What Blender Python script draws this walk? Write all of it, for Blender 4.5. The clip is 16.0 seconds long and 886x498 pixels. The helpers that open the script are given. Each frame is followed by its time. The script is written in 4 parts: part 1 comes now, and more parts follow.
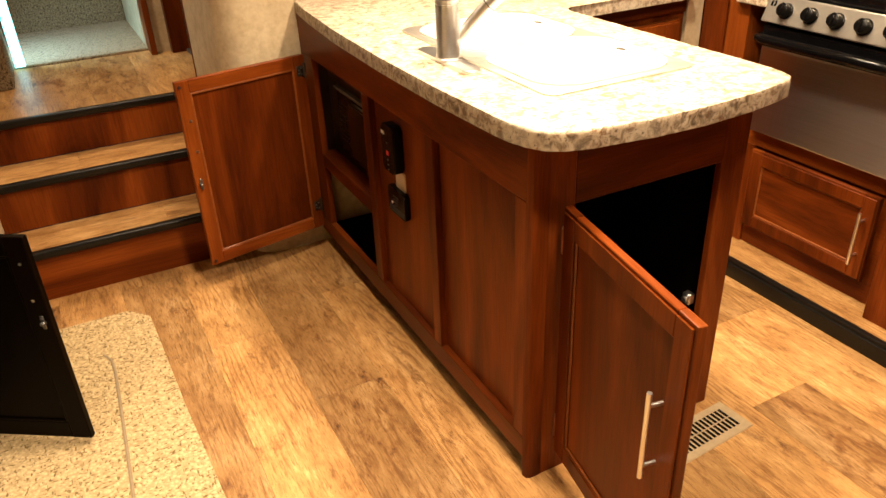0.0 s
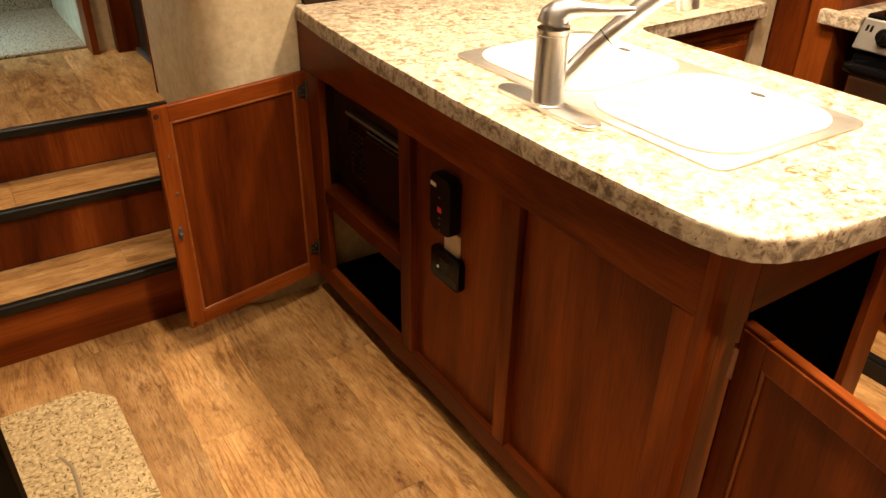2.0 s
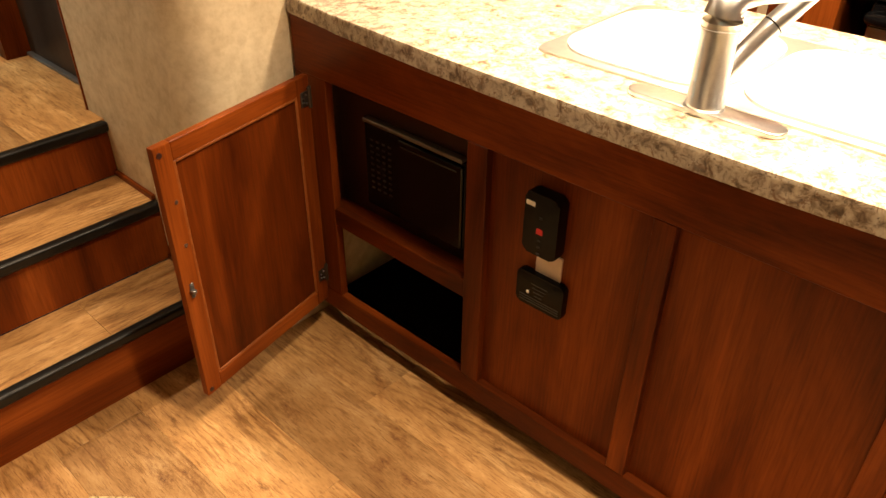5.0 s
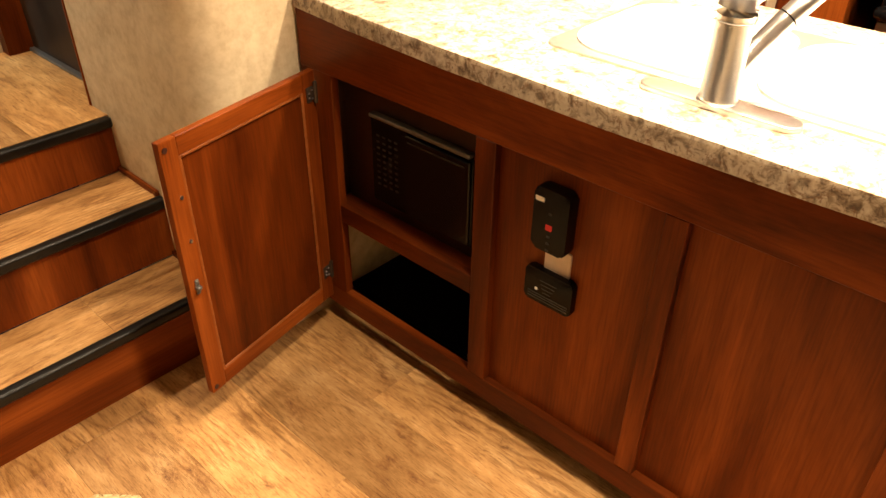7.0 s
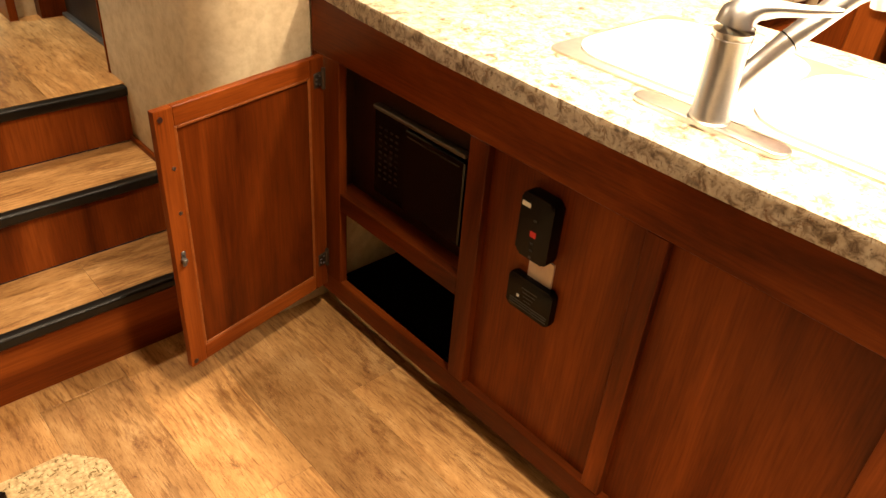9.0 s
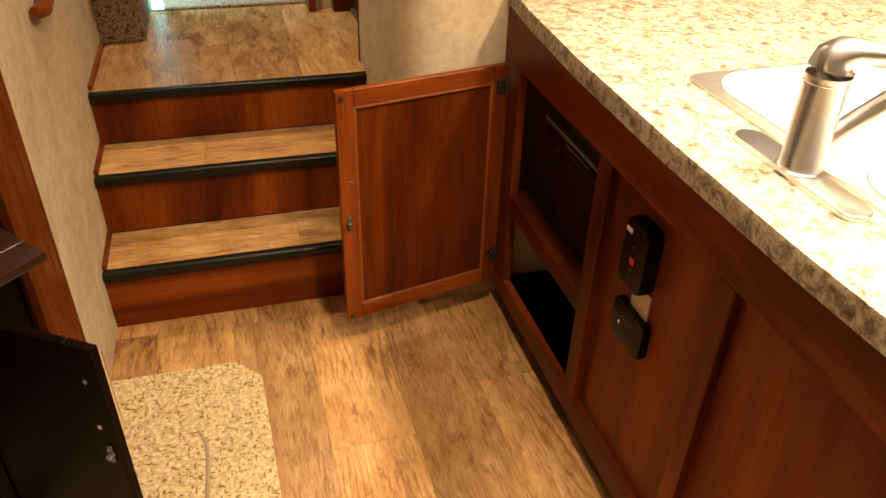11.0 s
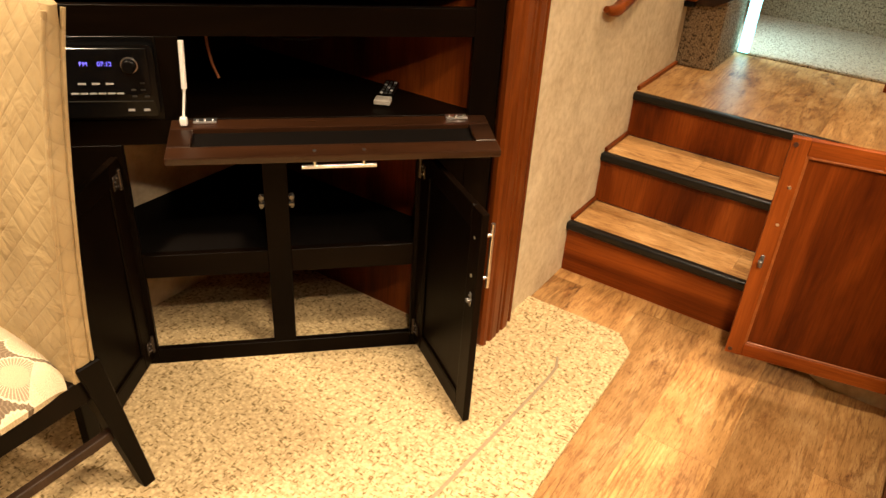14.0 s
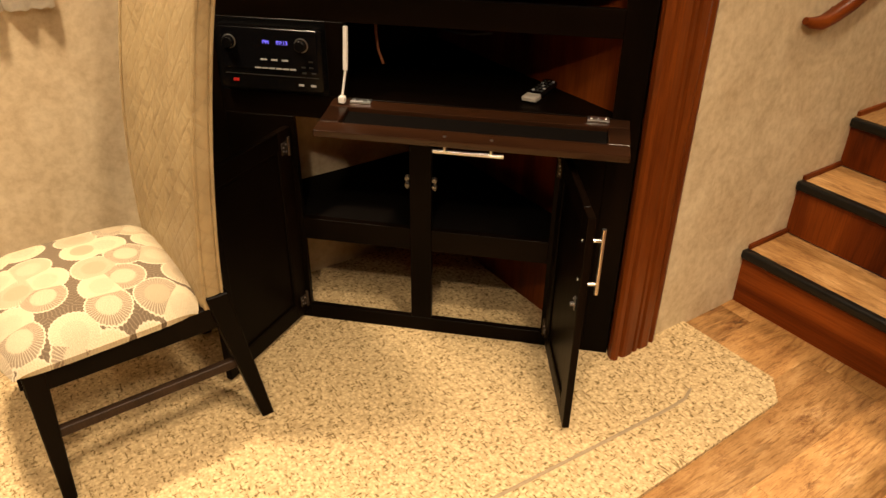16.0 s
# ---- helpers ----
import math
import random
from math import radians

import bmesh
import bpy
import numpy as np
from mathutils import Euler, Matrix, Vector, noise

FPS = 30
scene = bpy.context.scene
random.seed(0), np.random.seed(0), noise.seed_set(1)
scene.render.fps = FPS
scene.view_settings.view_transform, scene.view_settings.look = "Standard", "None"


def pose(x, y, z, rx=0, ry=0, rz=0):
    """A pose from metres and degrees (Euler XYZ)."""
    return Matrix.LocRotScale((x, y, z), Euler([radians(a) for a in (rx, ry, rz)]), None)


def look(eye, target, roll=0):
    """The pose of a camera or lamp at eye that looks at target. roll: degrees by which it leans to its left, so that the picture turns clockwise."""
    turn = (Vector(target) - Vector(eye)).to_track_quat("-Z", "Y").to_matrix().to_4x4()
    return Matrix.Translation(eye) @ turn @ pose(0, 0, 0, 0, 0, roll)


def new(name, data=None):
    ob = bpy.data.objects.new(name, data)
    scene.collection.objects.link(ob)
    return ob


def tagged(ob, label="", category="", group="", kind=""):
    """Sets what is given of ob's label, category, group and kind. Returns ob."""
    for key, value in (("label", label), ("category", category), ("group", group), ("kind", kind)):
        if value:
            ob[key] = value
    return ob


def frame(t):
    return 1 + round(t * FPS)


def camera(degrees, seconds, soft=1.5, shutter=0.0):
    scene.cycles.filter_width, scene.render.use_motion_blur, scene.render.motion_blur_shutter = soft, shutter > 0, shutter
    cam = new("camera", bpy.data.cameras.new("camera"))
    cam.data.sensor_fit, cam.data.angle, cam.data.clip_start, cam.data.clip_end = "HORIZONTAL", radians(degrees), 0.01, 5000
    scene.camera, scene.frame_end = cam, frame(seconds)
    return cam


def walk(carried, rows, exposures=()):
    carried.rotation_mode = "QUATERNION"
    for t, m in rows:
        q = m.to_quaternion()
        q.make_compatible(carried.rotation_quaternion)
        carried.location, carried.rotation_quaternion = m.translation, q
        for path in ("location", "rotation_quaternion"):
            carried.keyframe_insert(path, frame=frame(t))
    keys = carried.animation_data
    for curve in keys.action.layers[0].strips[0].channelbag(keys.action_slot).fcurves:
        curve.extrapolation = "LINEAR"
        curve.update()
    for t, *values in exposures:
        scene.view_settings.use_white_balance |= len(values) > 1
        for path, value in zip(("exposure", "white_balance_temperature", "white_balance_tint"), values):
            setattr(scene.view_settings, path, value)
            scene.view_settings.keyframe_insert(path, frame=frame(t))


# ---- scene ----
cam = camera(61.0, 16.0)
PATH = [
    (0, (0.248, -0.053, 1.395), (0.988, 1.432, 0.470), -2.49),
    (0.5, (0.193, 0.068, 1.390), (0.963, 1.522, 0.440), -0.97),
    (1, (0.182, 0.251, 1.390), (1.012, 1.663, 0.428), 0.15),
    (1.5, (0.185, 0.406, 1.392), (1.054, 1.795, 0.432), 0.38),
    (2, (0.186, 0.529, 1.391), (1.092, 1.888, 0.420), 0.92),
    (2.5, (0.155, 0.688, 1.395), (1.141, 1.981, 0.411), 2.34),
    (3, (0.075, 0.843, 1.398), (1.137, 2.032, 0.366), 2.32),
    (3.5, (0.021, 0.959, 1.407), (1.142, 2.074, 0.354), 2.08),
    (4, (-0.013, 1.024, 1.403), (1.135, 2.106, 0.343), 1.39),
    (6.5, (-0.017, 1.089, 1.397), (1.133, 2.144, 0.313), 0.29),
    (7, (-0.019, 1.091, 1.388), (1.133, 2.151, 0.311), 0.68),
    (7.5, (-0.031, 1.094, 1.375), (1.118, 2.155, 0.296), 2.45),
    (8, (-0.038, 1.092, 1.371), (1.118, 2.146, 0.292), 3.18),
    (10.5, (0.292, 0.832, 1.366), (1.010, 2.237, 0.308), 4.64),
    (11, (0.337, 0.768, 1.397), (0.787, 2.277, 0.335), 1.72),
    (11.5, (0.387, 0.672, 1.411), (0.588, 2.242, 0.360), 2.86),
    (12, (0.436, 0.579, 1.416), (0.413, 2.182, 0.396), 3.76),
    (12.5, (0.486, 0.540, 1.421), (0.222, 2.127, 0.411), 4.11),
    (13, (0.588, 0.526, 1.418), (0.056, 2.045, 0.408), 3.84),
    (13.5, (0.696, 0.508, 1.404), (-0.049, 1.941, 0.403), 3.89),
    (14, (0.758, 0.480, 1.400), (-0.106, 1.854, 0.412), 3.83),
    (14.5, (0.851, 0.459, 1.392), (-0.133, 1.767, 0.428), 3.70),
    (15, (0.955, 0.447, 1.389), (-0.154, 1.658, 0.433), 2.61),
    (15.5, (1.014, 0.525, 1.388), (-0.219, 1.593, 0.413), 0.81),
    (16, (1.038, 0.685, 1.390), (-0.300, 1.606, 0.403), 0.63),
]
EXPOSURES = [(0, -0.1), (1.0, -0.15), (1.5, -0.25), (2.5, -0.65), (3.5, -0.75), (4.2, -0.45), (6.4, 0.3), (8.2, 0.25), (10.4, -0.15), (11.5, -0.25), (12, -0.12), (13, 0.22), (14.2, 0.34), (15.3, 0.08), (16, -0.17)]
walk(cam, [(t, look(eye, target, roll)) for t, eye, target, roll in PATH], EXPOSURES)

# ---- world and lamps ----
world = bpy.data.worlds.new("world")
scene.world = world
world.use_nodes = True
world.node_tree.nodes["Background"].inputs[0].default_value = (0.55, 0.75, 1.0, 1)
world.node_tree.nodes["Background"].inputs[1].default_value = 0.01

WARM = (1.0, 0.76, 0.51)
CEIL = 2.32


def lamp(x, y, z, watts, size, colour=WARM, target=None, name="lamp", spread=125):
    data = bpy.data.lights.new(name, "AREA")
    data.shape, data.size, data.energy, data.color = "DISK", size, watts, colour
    data.spread = radians(spread)
    ob = new(name, data)
    ob.matrix_world = look((x, y, z), target or (x, y + 0.0001, 0))
    return ob


# ceiling lamps added out of view: over worktop, kitchen aisle and living room
CEILING_LAMPS = [(1.5, 1.4, 26, 125), (1.85, 0.4, 10, 120), (1.0, 0.42, 32, 125), (0.72, -0.7, 20, 105), (-0.68, 0.72, 17, 84), (1.58, 1.88, 18, 125), (0.76, 1.42, 21, 125)]
for lx, ly, lw, ls in CEILING_LAMPS:
    lamp(lx, ly, CEIL - 0.045, lw, 0.17, spread=ls)
# extra lamp added to brighten the landing, without a fixture
lamp(0.35, 3.3, CEIL - 0.045, 11, 0.12)
# lamp added in the bedroom for bluish daylight; there is no window
sky_lamp = lamp(-0.12, 3.95, 1.0, 3.6, 0.2, (0.5, 0.85, 1.0), (0.25, 3.95, 0.55), spread=110)


# ---- materials ----
class Nodes:
    def __init__(self, name):
        self.m = bpy.data.materials.new(name)
        self.m.use_nodes = True
        self.t = self.m.node_tree
        self.b = self.t.nodes["Principled BSDF"]

    def n(self, kind, **values):
        node = self.t.nodes.new(kind)
        for k, v in values.items():
            setattr(node, k, v)
        return node

    def link(self, a, b):
        self.t.links.new(a, b)

    def val(self, node, key, v):
        if isinstance(v, bpy.types.NodeSocket):
            self.link(v, node.inputs[key])
        else:
            node.inputs[key].default_value = v

    def coords(self, scale, random_shift=False):
        tc = self.n("ShaderNodeTexCoord")
        mp = self.n("ShaderNodeMapping")
        mp.inputs["Scale"].default_value = scale
        self.link(tc.outputs["Object"], mp.inputs["Vector"])
        if random_shift:
            oi = self.n("ShaderNodeObjectInfo")
            mu = self.n("ShaderNodeMath", operation="MULTIPLY")
            mu.inputs[1].default_value = 37.0
            self.link(oi.outputs["Random"], mu.inputs[0])
            cx = self.n("ShaderNodeCombineXYZ")
            for i in range(3):
                self.link(mu.outputs[0], cx.inputs[i])
            self.link(cx.outputs[0], mp.inputs["Location"])
        return mp.outputs["Vector"]

    def noise(self, vec, scale, detail=4, rough=0.55, distort=0.0):
        nd = self.n("ShaderNodeTexNoise")
        self.link(vec, nd.inputs["Vector"])
        nd.inputs["Scale"].default_value, nd.inputs["Detail"].default_value = scale, detail
        nd.inputs["Roughness"].default_value, nd.inputs["Distortion"].default_value = rough, distort
        return nd.outputs["Fac"]

    def ramp(self, fac, stops):
        r = self.n("ShaderNodeValToRGB")
        e = r.color_ramp.elements
        while len(e) < len(stops):
            e.new(0.5)
        for el, (p, c) in zip(e, stops):
            el.position, el.color = p, (*c, 1) if len(c) == 3 else c
        self.link(fac, r.inputs["Fac"])
        return r.outputs["Color"]

    def mix(self, fac, a, b, blend="MIX"):
        x = self.n("ShaderNodeMix", data_type="RGBA", blend_type=blend)
        for key, v in ((0, fac), (6, a), (7, b)):
            if isinstance(v, bpy.types.NodeSocket):
                self.link(v, x.inputs[key])
            else:
                x.inputs[key].default_value = v if key == 0 else (*v, 1)
        return x.outputs[2]

    def math(self, op, a, b=0.0):
        x = self.n("ShaderNodeMath", operation=op)
        for i, v in enumerate((a, b)):
            if isinstance(v, bpy.types.NodeSocket):
                self.link(v, x.inputs[i])
            else:
                x.inputs[i].default_value = v
        return x.outputs[0]

    def bump(self, height, strength, distance):
        x = self.n("ShaderNodeBump")
        x.inputs["Strength"].default_value, x.inputs["Distance"].default_value = strength, distance
        self.link(height, x.inputs["Height"])
        self.link(x.outputs["Normal"], self.b.inputs["Normal"])

    def out(self, colour=None, rough=None, metal=None, spec=None, coat=None):
        for key, v in (("Base Color", colour), ("Roughness", rough), ("Metallic", metal), ("Specular IOR Level", spec), ("Coat Weight", coat)):
            if v is None:
                continue
            if isinstance(v, bpy.types.NodeSocket):
                self.link(v, self.b.inputs[key])
            else:
                self.b.inputs[key].default_value = (*v, 1) if isinstance(v, tuple) else v
        return self.m


def plain(name, colour, rough=0.5, metal=0.0, grain=0.12, scale=60.0, spec=0.5, bump=0.05):
    k = Nodes(name)
    v = k.coords((1, 1, 1))
    f = k.noise(v, scale, 5)
    f2 = k.noise(v, scale * 0.08, 3)
    dark = tuple(c * (1 - grain) for c in colour)
    light = tuple(min(1, c * (1 + grain)) for c in colour)
    c = k.ramp(f, [(0.3, dark), (0.7, light)])
    c = k.mix(k.math("MULTIPLY", f2, 0.35), c, dark)
    r = k.math("ADD", k.math("MULTIPLY", f2, 0.12), rough - 0.06)
    k.bump(f, bump, 0.001)
    return k.out(c, r, metal, spec)


def wood(name, axis, dark, mid, light, rough=0.36, figure=1.0, coat=0.0, spec=0.12):
    """Stained wood with its grain along one axis."""
    k = Nodes(name)
    s = [11.0, 11.0, 11.0]
    s["xyz".index(axis)] = 1.7
    v = k.coords(tuple(s), True)
    s2 = [240.0, 240.0, 240.0]
    s2["xyz".index(axis)] = 9.0
    fine = k.noise(k.coords(tuple(s2), True), 1.0, 3, 0.6)
    broad = k.noise(v, 0.36 * figure, 6, 0.6, 1.1)
    c = k.ramp(broad, [(0.31, dark), (0.48, mid), (0.69, light)])
    pores = k.ramp(fine, [(0.3, (0.55, 0.5, 0.45)), (0.6, (1.08, 1.08, 1.08))])
    c = k.mix(0.55, c, pores, "MULTIPLY")
    oi = k.n("ShaderNodeObjectInfo")
    tone = k.ramp(oi.outputs["Random"], [(0.0, (0.84, 0.82, 0.8)), (1.0, (1.1, 1.1, 1.1))])
    c = k.mix(1.0, c, tone, "MULTIPLY")
    r = k.math("ADD", k.math("MULTIPLY", fine, 0.14), rough - 0.07)
    k.bump(fine, 0.08, 0.0008)
    return k.out(c, r, 0.0, spec, coat)


CH = ((0.036, 0.0056, 0.0007), (0.138, 0.0275, 0.0034), (0.275, 0.067, 0.0096))
M_CHERRY_Z = wood("cherry_wood_upright", "z", *CH)
M_CHERRY_Y = wood("cherry_wood_lengthwise", "y", *CH)
M_CHERRY_X = wood("cherry_wood_crosswise", "x", *CH)
ES = ((0.002, 0.0011, 0.0006), (0.0032, 0.0017, 0.0009), (0.006, 0.003, 0.0015))
M_DARK_Z = wood("espresso_wood_upright", "z", *ES, rough=0.38, spec=0.05)
M_DARK_X = wood("espresso_wood_crosswise", "x", *ES, rough=0.38, spec=0.05)
EB = ((0.013, 0.005, 0.0021), (0.023, 0.0088, 0.0034), (0.038, 0.015, 0.006))
PC = ((0.026, 0.0042, 0.0005), (0.095, 0.019, 0.0022), (0.19, 0.046, 0.0062))
M_POST = wood("deep_cherry_wood", "z", *PC, spec=0.2)
M_FLAP = wood("brown_espresso_wood", "x", *EB, rough=0.3, spec=0.35)
M_DOORBROWN = wood("dark_brown_door_wood", "z", (0.02, 0.011, 0.007), (0.032, 0.018, 0.011), (0.045, 0.026, 0.016), rough=0.4)


def floor_wood(name, axis, pale=1.0, rust=0.0):
    """Printed oak vinyl: growth rings, long streaks, pale sapwood and rusty knots along one axis."""
    k = Nodes(name)

    def along(across, length):
        v = [across] * 3
        v["xyz".index(axis)] = length
        return k.coords(tuple(v), True)

    tc = k.n("ShaderNodeTexCoord")
    sx = k.n("ShaderNodeSeparateXYZ")
    k.link(tc.outputs["Object"], sx.inputs[0])
    lengthwise = sx.outputs["xyz".index(axis)]
    crosswise = sx.outputs[1 if axis == "x" else 0]
    oi = k.n("ShaderNodeObjectInfo")
    chance = oi.outputs["Random"]
    chance2 = k.math("FRACT", k.math("MULTIPLY", chance, 17.3))
    u = k.math("SUBTRACT", crosswise, k.math("ADD", k.math("MULTIPLY", chance2, 0.12), 0.04))
    w = k.math("MULTIPLY", k.math("SUBTRACT", lengthwise, k.math("MULTIPLY", chance, 1.1)), 0.085)
    wander = k.math("MULTIPLY", k.noise(along(7.0, 2.2), 1.0, 3, 0.6), 0.07)
    radius = k.math("ADD", k.math("SQRT", k.math("ADD", k.math("MULTIPLY", u, u), k.math("MULTIPLY", w, w))), wander)
    ring = k.math("SINE", k.math("MULTIPLY", radius, 430.0))
    rings = k.ramp(k.math("ADD", k.math("MULTIPLY", ring, 0.5), 0.5), [(0.0, (0.62, 0.51, 0.40)), (0.35, (0.98, 0.97, 0.96)), (1.0, (1.04, 1.04, 1.03))])
    gate = k.ramp(k.noise(along(6.5, 2.6), 1.0, 3, 0.55), [(0.47, (0.0, 0.0, 0.0)), (0.6, (0.8, 0.8, 0.8))])

    cloud = k.noise(along(12.0, 3.6), 1.0, 9, 0.78, 0.15)
    d = pale
    c = k.ramp(cloud, [(0.33, (0.22 * d, 0.104 * d, 0.034 * d)), (0.43, (0.39 * d, 0.212 * d, 0.076 * d)), (0.53, (0.49 * d, 0.282 * d, 0.108 * d)), (0.66, (0.64 * d, 0.412 * d, 0.19 * d))])
    c = k.mix(gate, c, k.mix(1.0, c, rings, "MULTIPLY"))
    streak = k.noise(along(62.0, 5.0), 1.0, 8, 0.75)
    c = k.mix(0.62, c, k.ramp(streak, [(0.33, (0.50, 0.41, 0.32)), (0.46, (0.98, 0.97, 0.96)), (0.7, (1.10, 1.10, 1.10))]), "MULTIPLY")
    pores = k.noise(along(330.0, 22.0), 1.0, 2, 0.6)
    c = k.mix(0.75, c, k.ramp(pores, [(0.33, (0.5, 0.41, 0.32)), (0.46, (1.03, 1.03, 1.03))]), "MULTIPLY")
    # short brown flecks along the grain
    fleck = k.noise(along(70.0, 9.0), 1.0, 3, 0.6, 0.2)
    near = k.ramp(k.noise(along(9.0, 3.0), 1.0, 3, 0.6), [(0.47, (0, 0, 0)), (0.62, (0.5, 0.5, 0.5))])
    c = k.mix(k.mix(1.0, near, k.ramp(fleck, [(0.55, (0, 0, 0)), (0.60, (1, 1, 1))]), "MULTIPLY"), c, (0.17 * d, 0.075 * d, 0.024 * d))
    # rusty patches with dark hearts
    patch = k.noise(along(19.0, 7.0), 1.0, 9, 0.78, 0.25)
    c = k.mix(k.ramp(patch, [(0.535 - rust, (0, 0, 0)), (0.61 - rust, (0.65, 0.65, 0.65))]), c, (0.20, 0.085, 0.026))
    c = k.mix(k.ramp(patch, [(0.615 - rust, (0, 0, 0)), (0.67 - rust, (0.8, 0.8, 0.8))]), c, (0.065, 0.026, 0.010))
    tone = k.ramp(chance, [(0.0, (0.86, 0.84, 0.82)), (1.0, (1.06, 1.05, 1.04))])
    c = k.mix(1.0, c, tone, "MULTIPLY")
    k.bump(streak, 0.06, 0.0006)
    r = k.math("ADD", k.math("MULTIPLY", streak, 0.18), 0.34)
    return k.out(c, r, 0.0, 0.35)


M_PLANK = floor_wood("vinyl_plank", "y", 0.84)
M_PLANK_PALE = floor_wood("pale_vinyl_plank", "y", 1.1, -0.015)
M_PLANK_BROWN = floor_wood("brown_vinyl_plank", "y", 0.78, 0.04)
M_PLANK_X = floor_wood("vinyl_plank_crosswise", "x", 1.04, -0.01)


def wall_paper():
    k = Nodes("mottled_wallpaper")
    v = k.coords((1, 1, 1))
    a = k.noise(v, 8.0, 6, 0.62, 0.8)
    b = k.noise(v, 40.0, 5, 0.6)
    c = k.ramp(a, [(0.32, (0.46, 0.36, 0.225)), (0.5, (0.57, 0.465, 0.305)), (0.68, (0.67, 0.57, 0.395))])
    c = k.mix(0.32, c, k.ramp(b, [(0.35, (0.36, 0.27, 0.155)), (0.6, (0.66, 0.565, 0.39))]))
    k.bump(b, 0.12, 0.0008)
    return k.out(c, 0.62, 0.0, 0.35)


M_WALL = wall_paper()


def granite():
    """Cream laminate mottled with taupe, fine dark grains and thin rusty veins."""
    k = Nodes("speckled_laminate")
    v = k.coords((1, 1, 1))
    a = k.noise(v, 52.0, 6, 0.66, 0.7)
    b = k.noise(v, 150.0, 4, 0.6, 0.3)
    d = k.noise(v, 11.0, 4, 0.55)
    c = k.ramp(a, [(0.36, (0.15, 0.10, 0.062)), (0.44, (0.37, 0.275, 0.18)), (0.52, (0.63, 0.53, 0.39)), (0.64, (0.76, 0.69, 0.56))])
    c = k.mix(k.math("MULTIPLY", k.ramp(d, [(0.4, (0, 0, 0)), (0.65, (1, 1, 1))]), 0.4), c, (0.76, 0.69, 0.56))
    c = k.mix(k.ramp(b, [(0.32, (0.9, 0.9, 0.9)), (0.40, (0, 0, 0))]), c, (0.13, 0.08, 0.05))
    vein = k.math("ABSOLUTE", k.math("SUBTRACT", k.noise(v, 24.0, 4, 0.6, 1.2), 0.5))
    here = k.ramp(k.noise(v, 38.0, 2, 0.5), [(0.52, (0, 0, 0)), (0.6, (0.75, 0.75, 0.75))])
    c = k.mix(k.mix(1.0, here, k.ramp(vein, [(0.008, (1, 1, 1)), (0.028, (0, 0, 0))]), "MULTIPLY"), c, (0.26, 0.12, 0.045))
    k.bump(b, 0.03, 0.0005)
    return k.out(c, 0.33, 0.0, 0.5)


M_GRANITE = granite()


def carpet(name, light, dark, amount=0.37, edge=0.4, size=150.0):
    """Loop carpet: pale pile with short dark flecks both ways of the weave."""
    k = Nodes(name)
    v = k.coords((1, 1, 1))
    fa = k.noise(k.coords((1.0, 2.4, 1.0)), size, 1, 0.5)
    fb = k.noise(k.coords((2.4, 1.0, 1.0)), size, 1, 0.5)
    flat = k.math("MINIMUM", fa, fb)
    loops = k.n("ShaderNodeTexVoronoi")
    k.link(v, loops.inputs["Vector"])
    loops.inputs["Scale"].default_value = size * 1.5
    big = k.noise(v, 5.0, 4)
    c = k.ramp(flat, [(amount - 0.07, dark), (amount + 0.01, light), (1.0, tuple(min(1, x * 1.1) for x in light))])
    c = k.mix(k.math("MULTIPLY", big, 0.35), c, tuple(x * 0.72 for x in light))
    tuft = k.noise(v, size * 1.3, 3, 0.6)
    c = k.mix(0.55, c, k.ramp(tuft, [(0.36, (0.66, 0.61, 0.54)), (0.52, (1.04, 1.04, 1.04)), (0.7, (1.14, 1.14, 1.13))]), "MULTIPLY")
    # darker between the loops: shade in the pile put into the colour
    c = k.mix(edge, c, k.ramp(loops.outputs["Distance"], [(0.2, (1, 1, 1)), (0.7, (0.4, 0.34, 0.26))]), "MULTIPLY")
    h = k.math("ADD", k.math("ADD", k.math("MULTIPLY", flat, 1.6), tuft), k.math("MULTIPLY", loops.outputs["Distance"], -0.5))
    k.bump(h, 0.5, 0.005)
    return k.out(c, 0.95, 0.0, 0.1)


M_CARPET = carpet("berber_carpet", (0.67, 0.52, 0.295), (0.20, 0.138, 0.052), 0.372, 0.45, 64.0)
M_CARPET_PALE = carpet("pale_carpet", (0.46, 0.39, 0.29), (0.14, 0.11, 0.075), 0.40, 0.4, 90.0)
M_CARPET_DARK = carpet("brown_carpet", (0.40, 0.315, 0.21), (0.07, 0.05, 0.028), 0.42, 0.5, 120.0)
M_BLACK = plain("black_plastic", (0.0032, 0.003, 0.003), 0.26, grain=0.2, spec=0.13)
M_RUBBER = plain("black_rubber", (0.006, 0.0055, 0.005), 0.36, grain=0.25, bump=0.2, spec=0.3)
M_BLACKGLASS = plain("black_gloss", (0.003, 0.003, 0.0035), 0.14, grain=0.1, bump=0.0, spec=0.22)
# Near-black with shade put into the colour; also used on hidden slabs
M_SHADE_BLACK = plain("shade_black", (0.0035, 0.0024, 0.0018), 0.8, grain=0.2, spec=0.08)
M_CHROME = plain("brushed_nickel", (0.82, 0.83, 0.84), 0.32, 1.0, grain=0.06, scale=90)
M_WHITE = plain("white_plastic", (0.80, 0.79, 0.75), 0.4, grain=0.03, bump=0.01)
M_LABEL = plain("label_paper", (0.62, 0.52, 0.44), 0.6, grain=0.05)
M_CEIL = plain("beige_ceiling", (0.42, 0.38, 0.31), 0.7, grain=0.04, scale=30)
M_GREY = plain("grey_metal", (0.17, 0.165, 0.16), 0.4, 0.7)
M_GROMMET = plain("screw_cap", (0.03, 0.008, 0.004), 0.5)


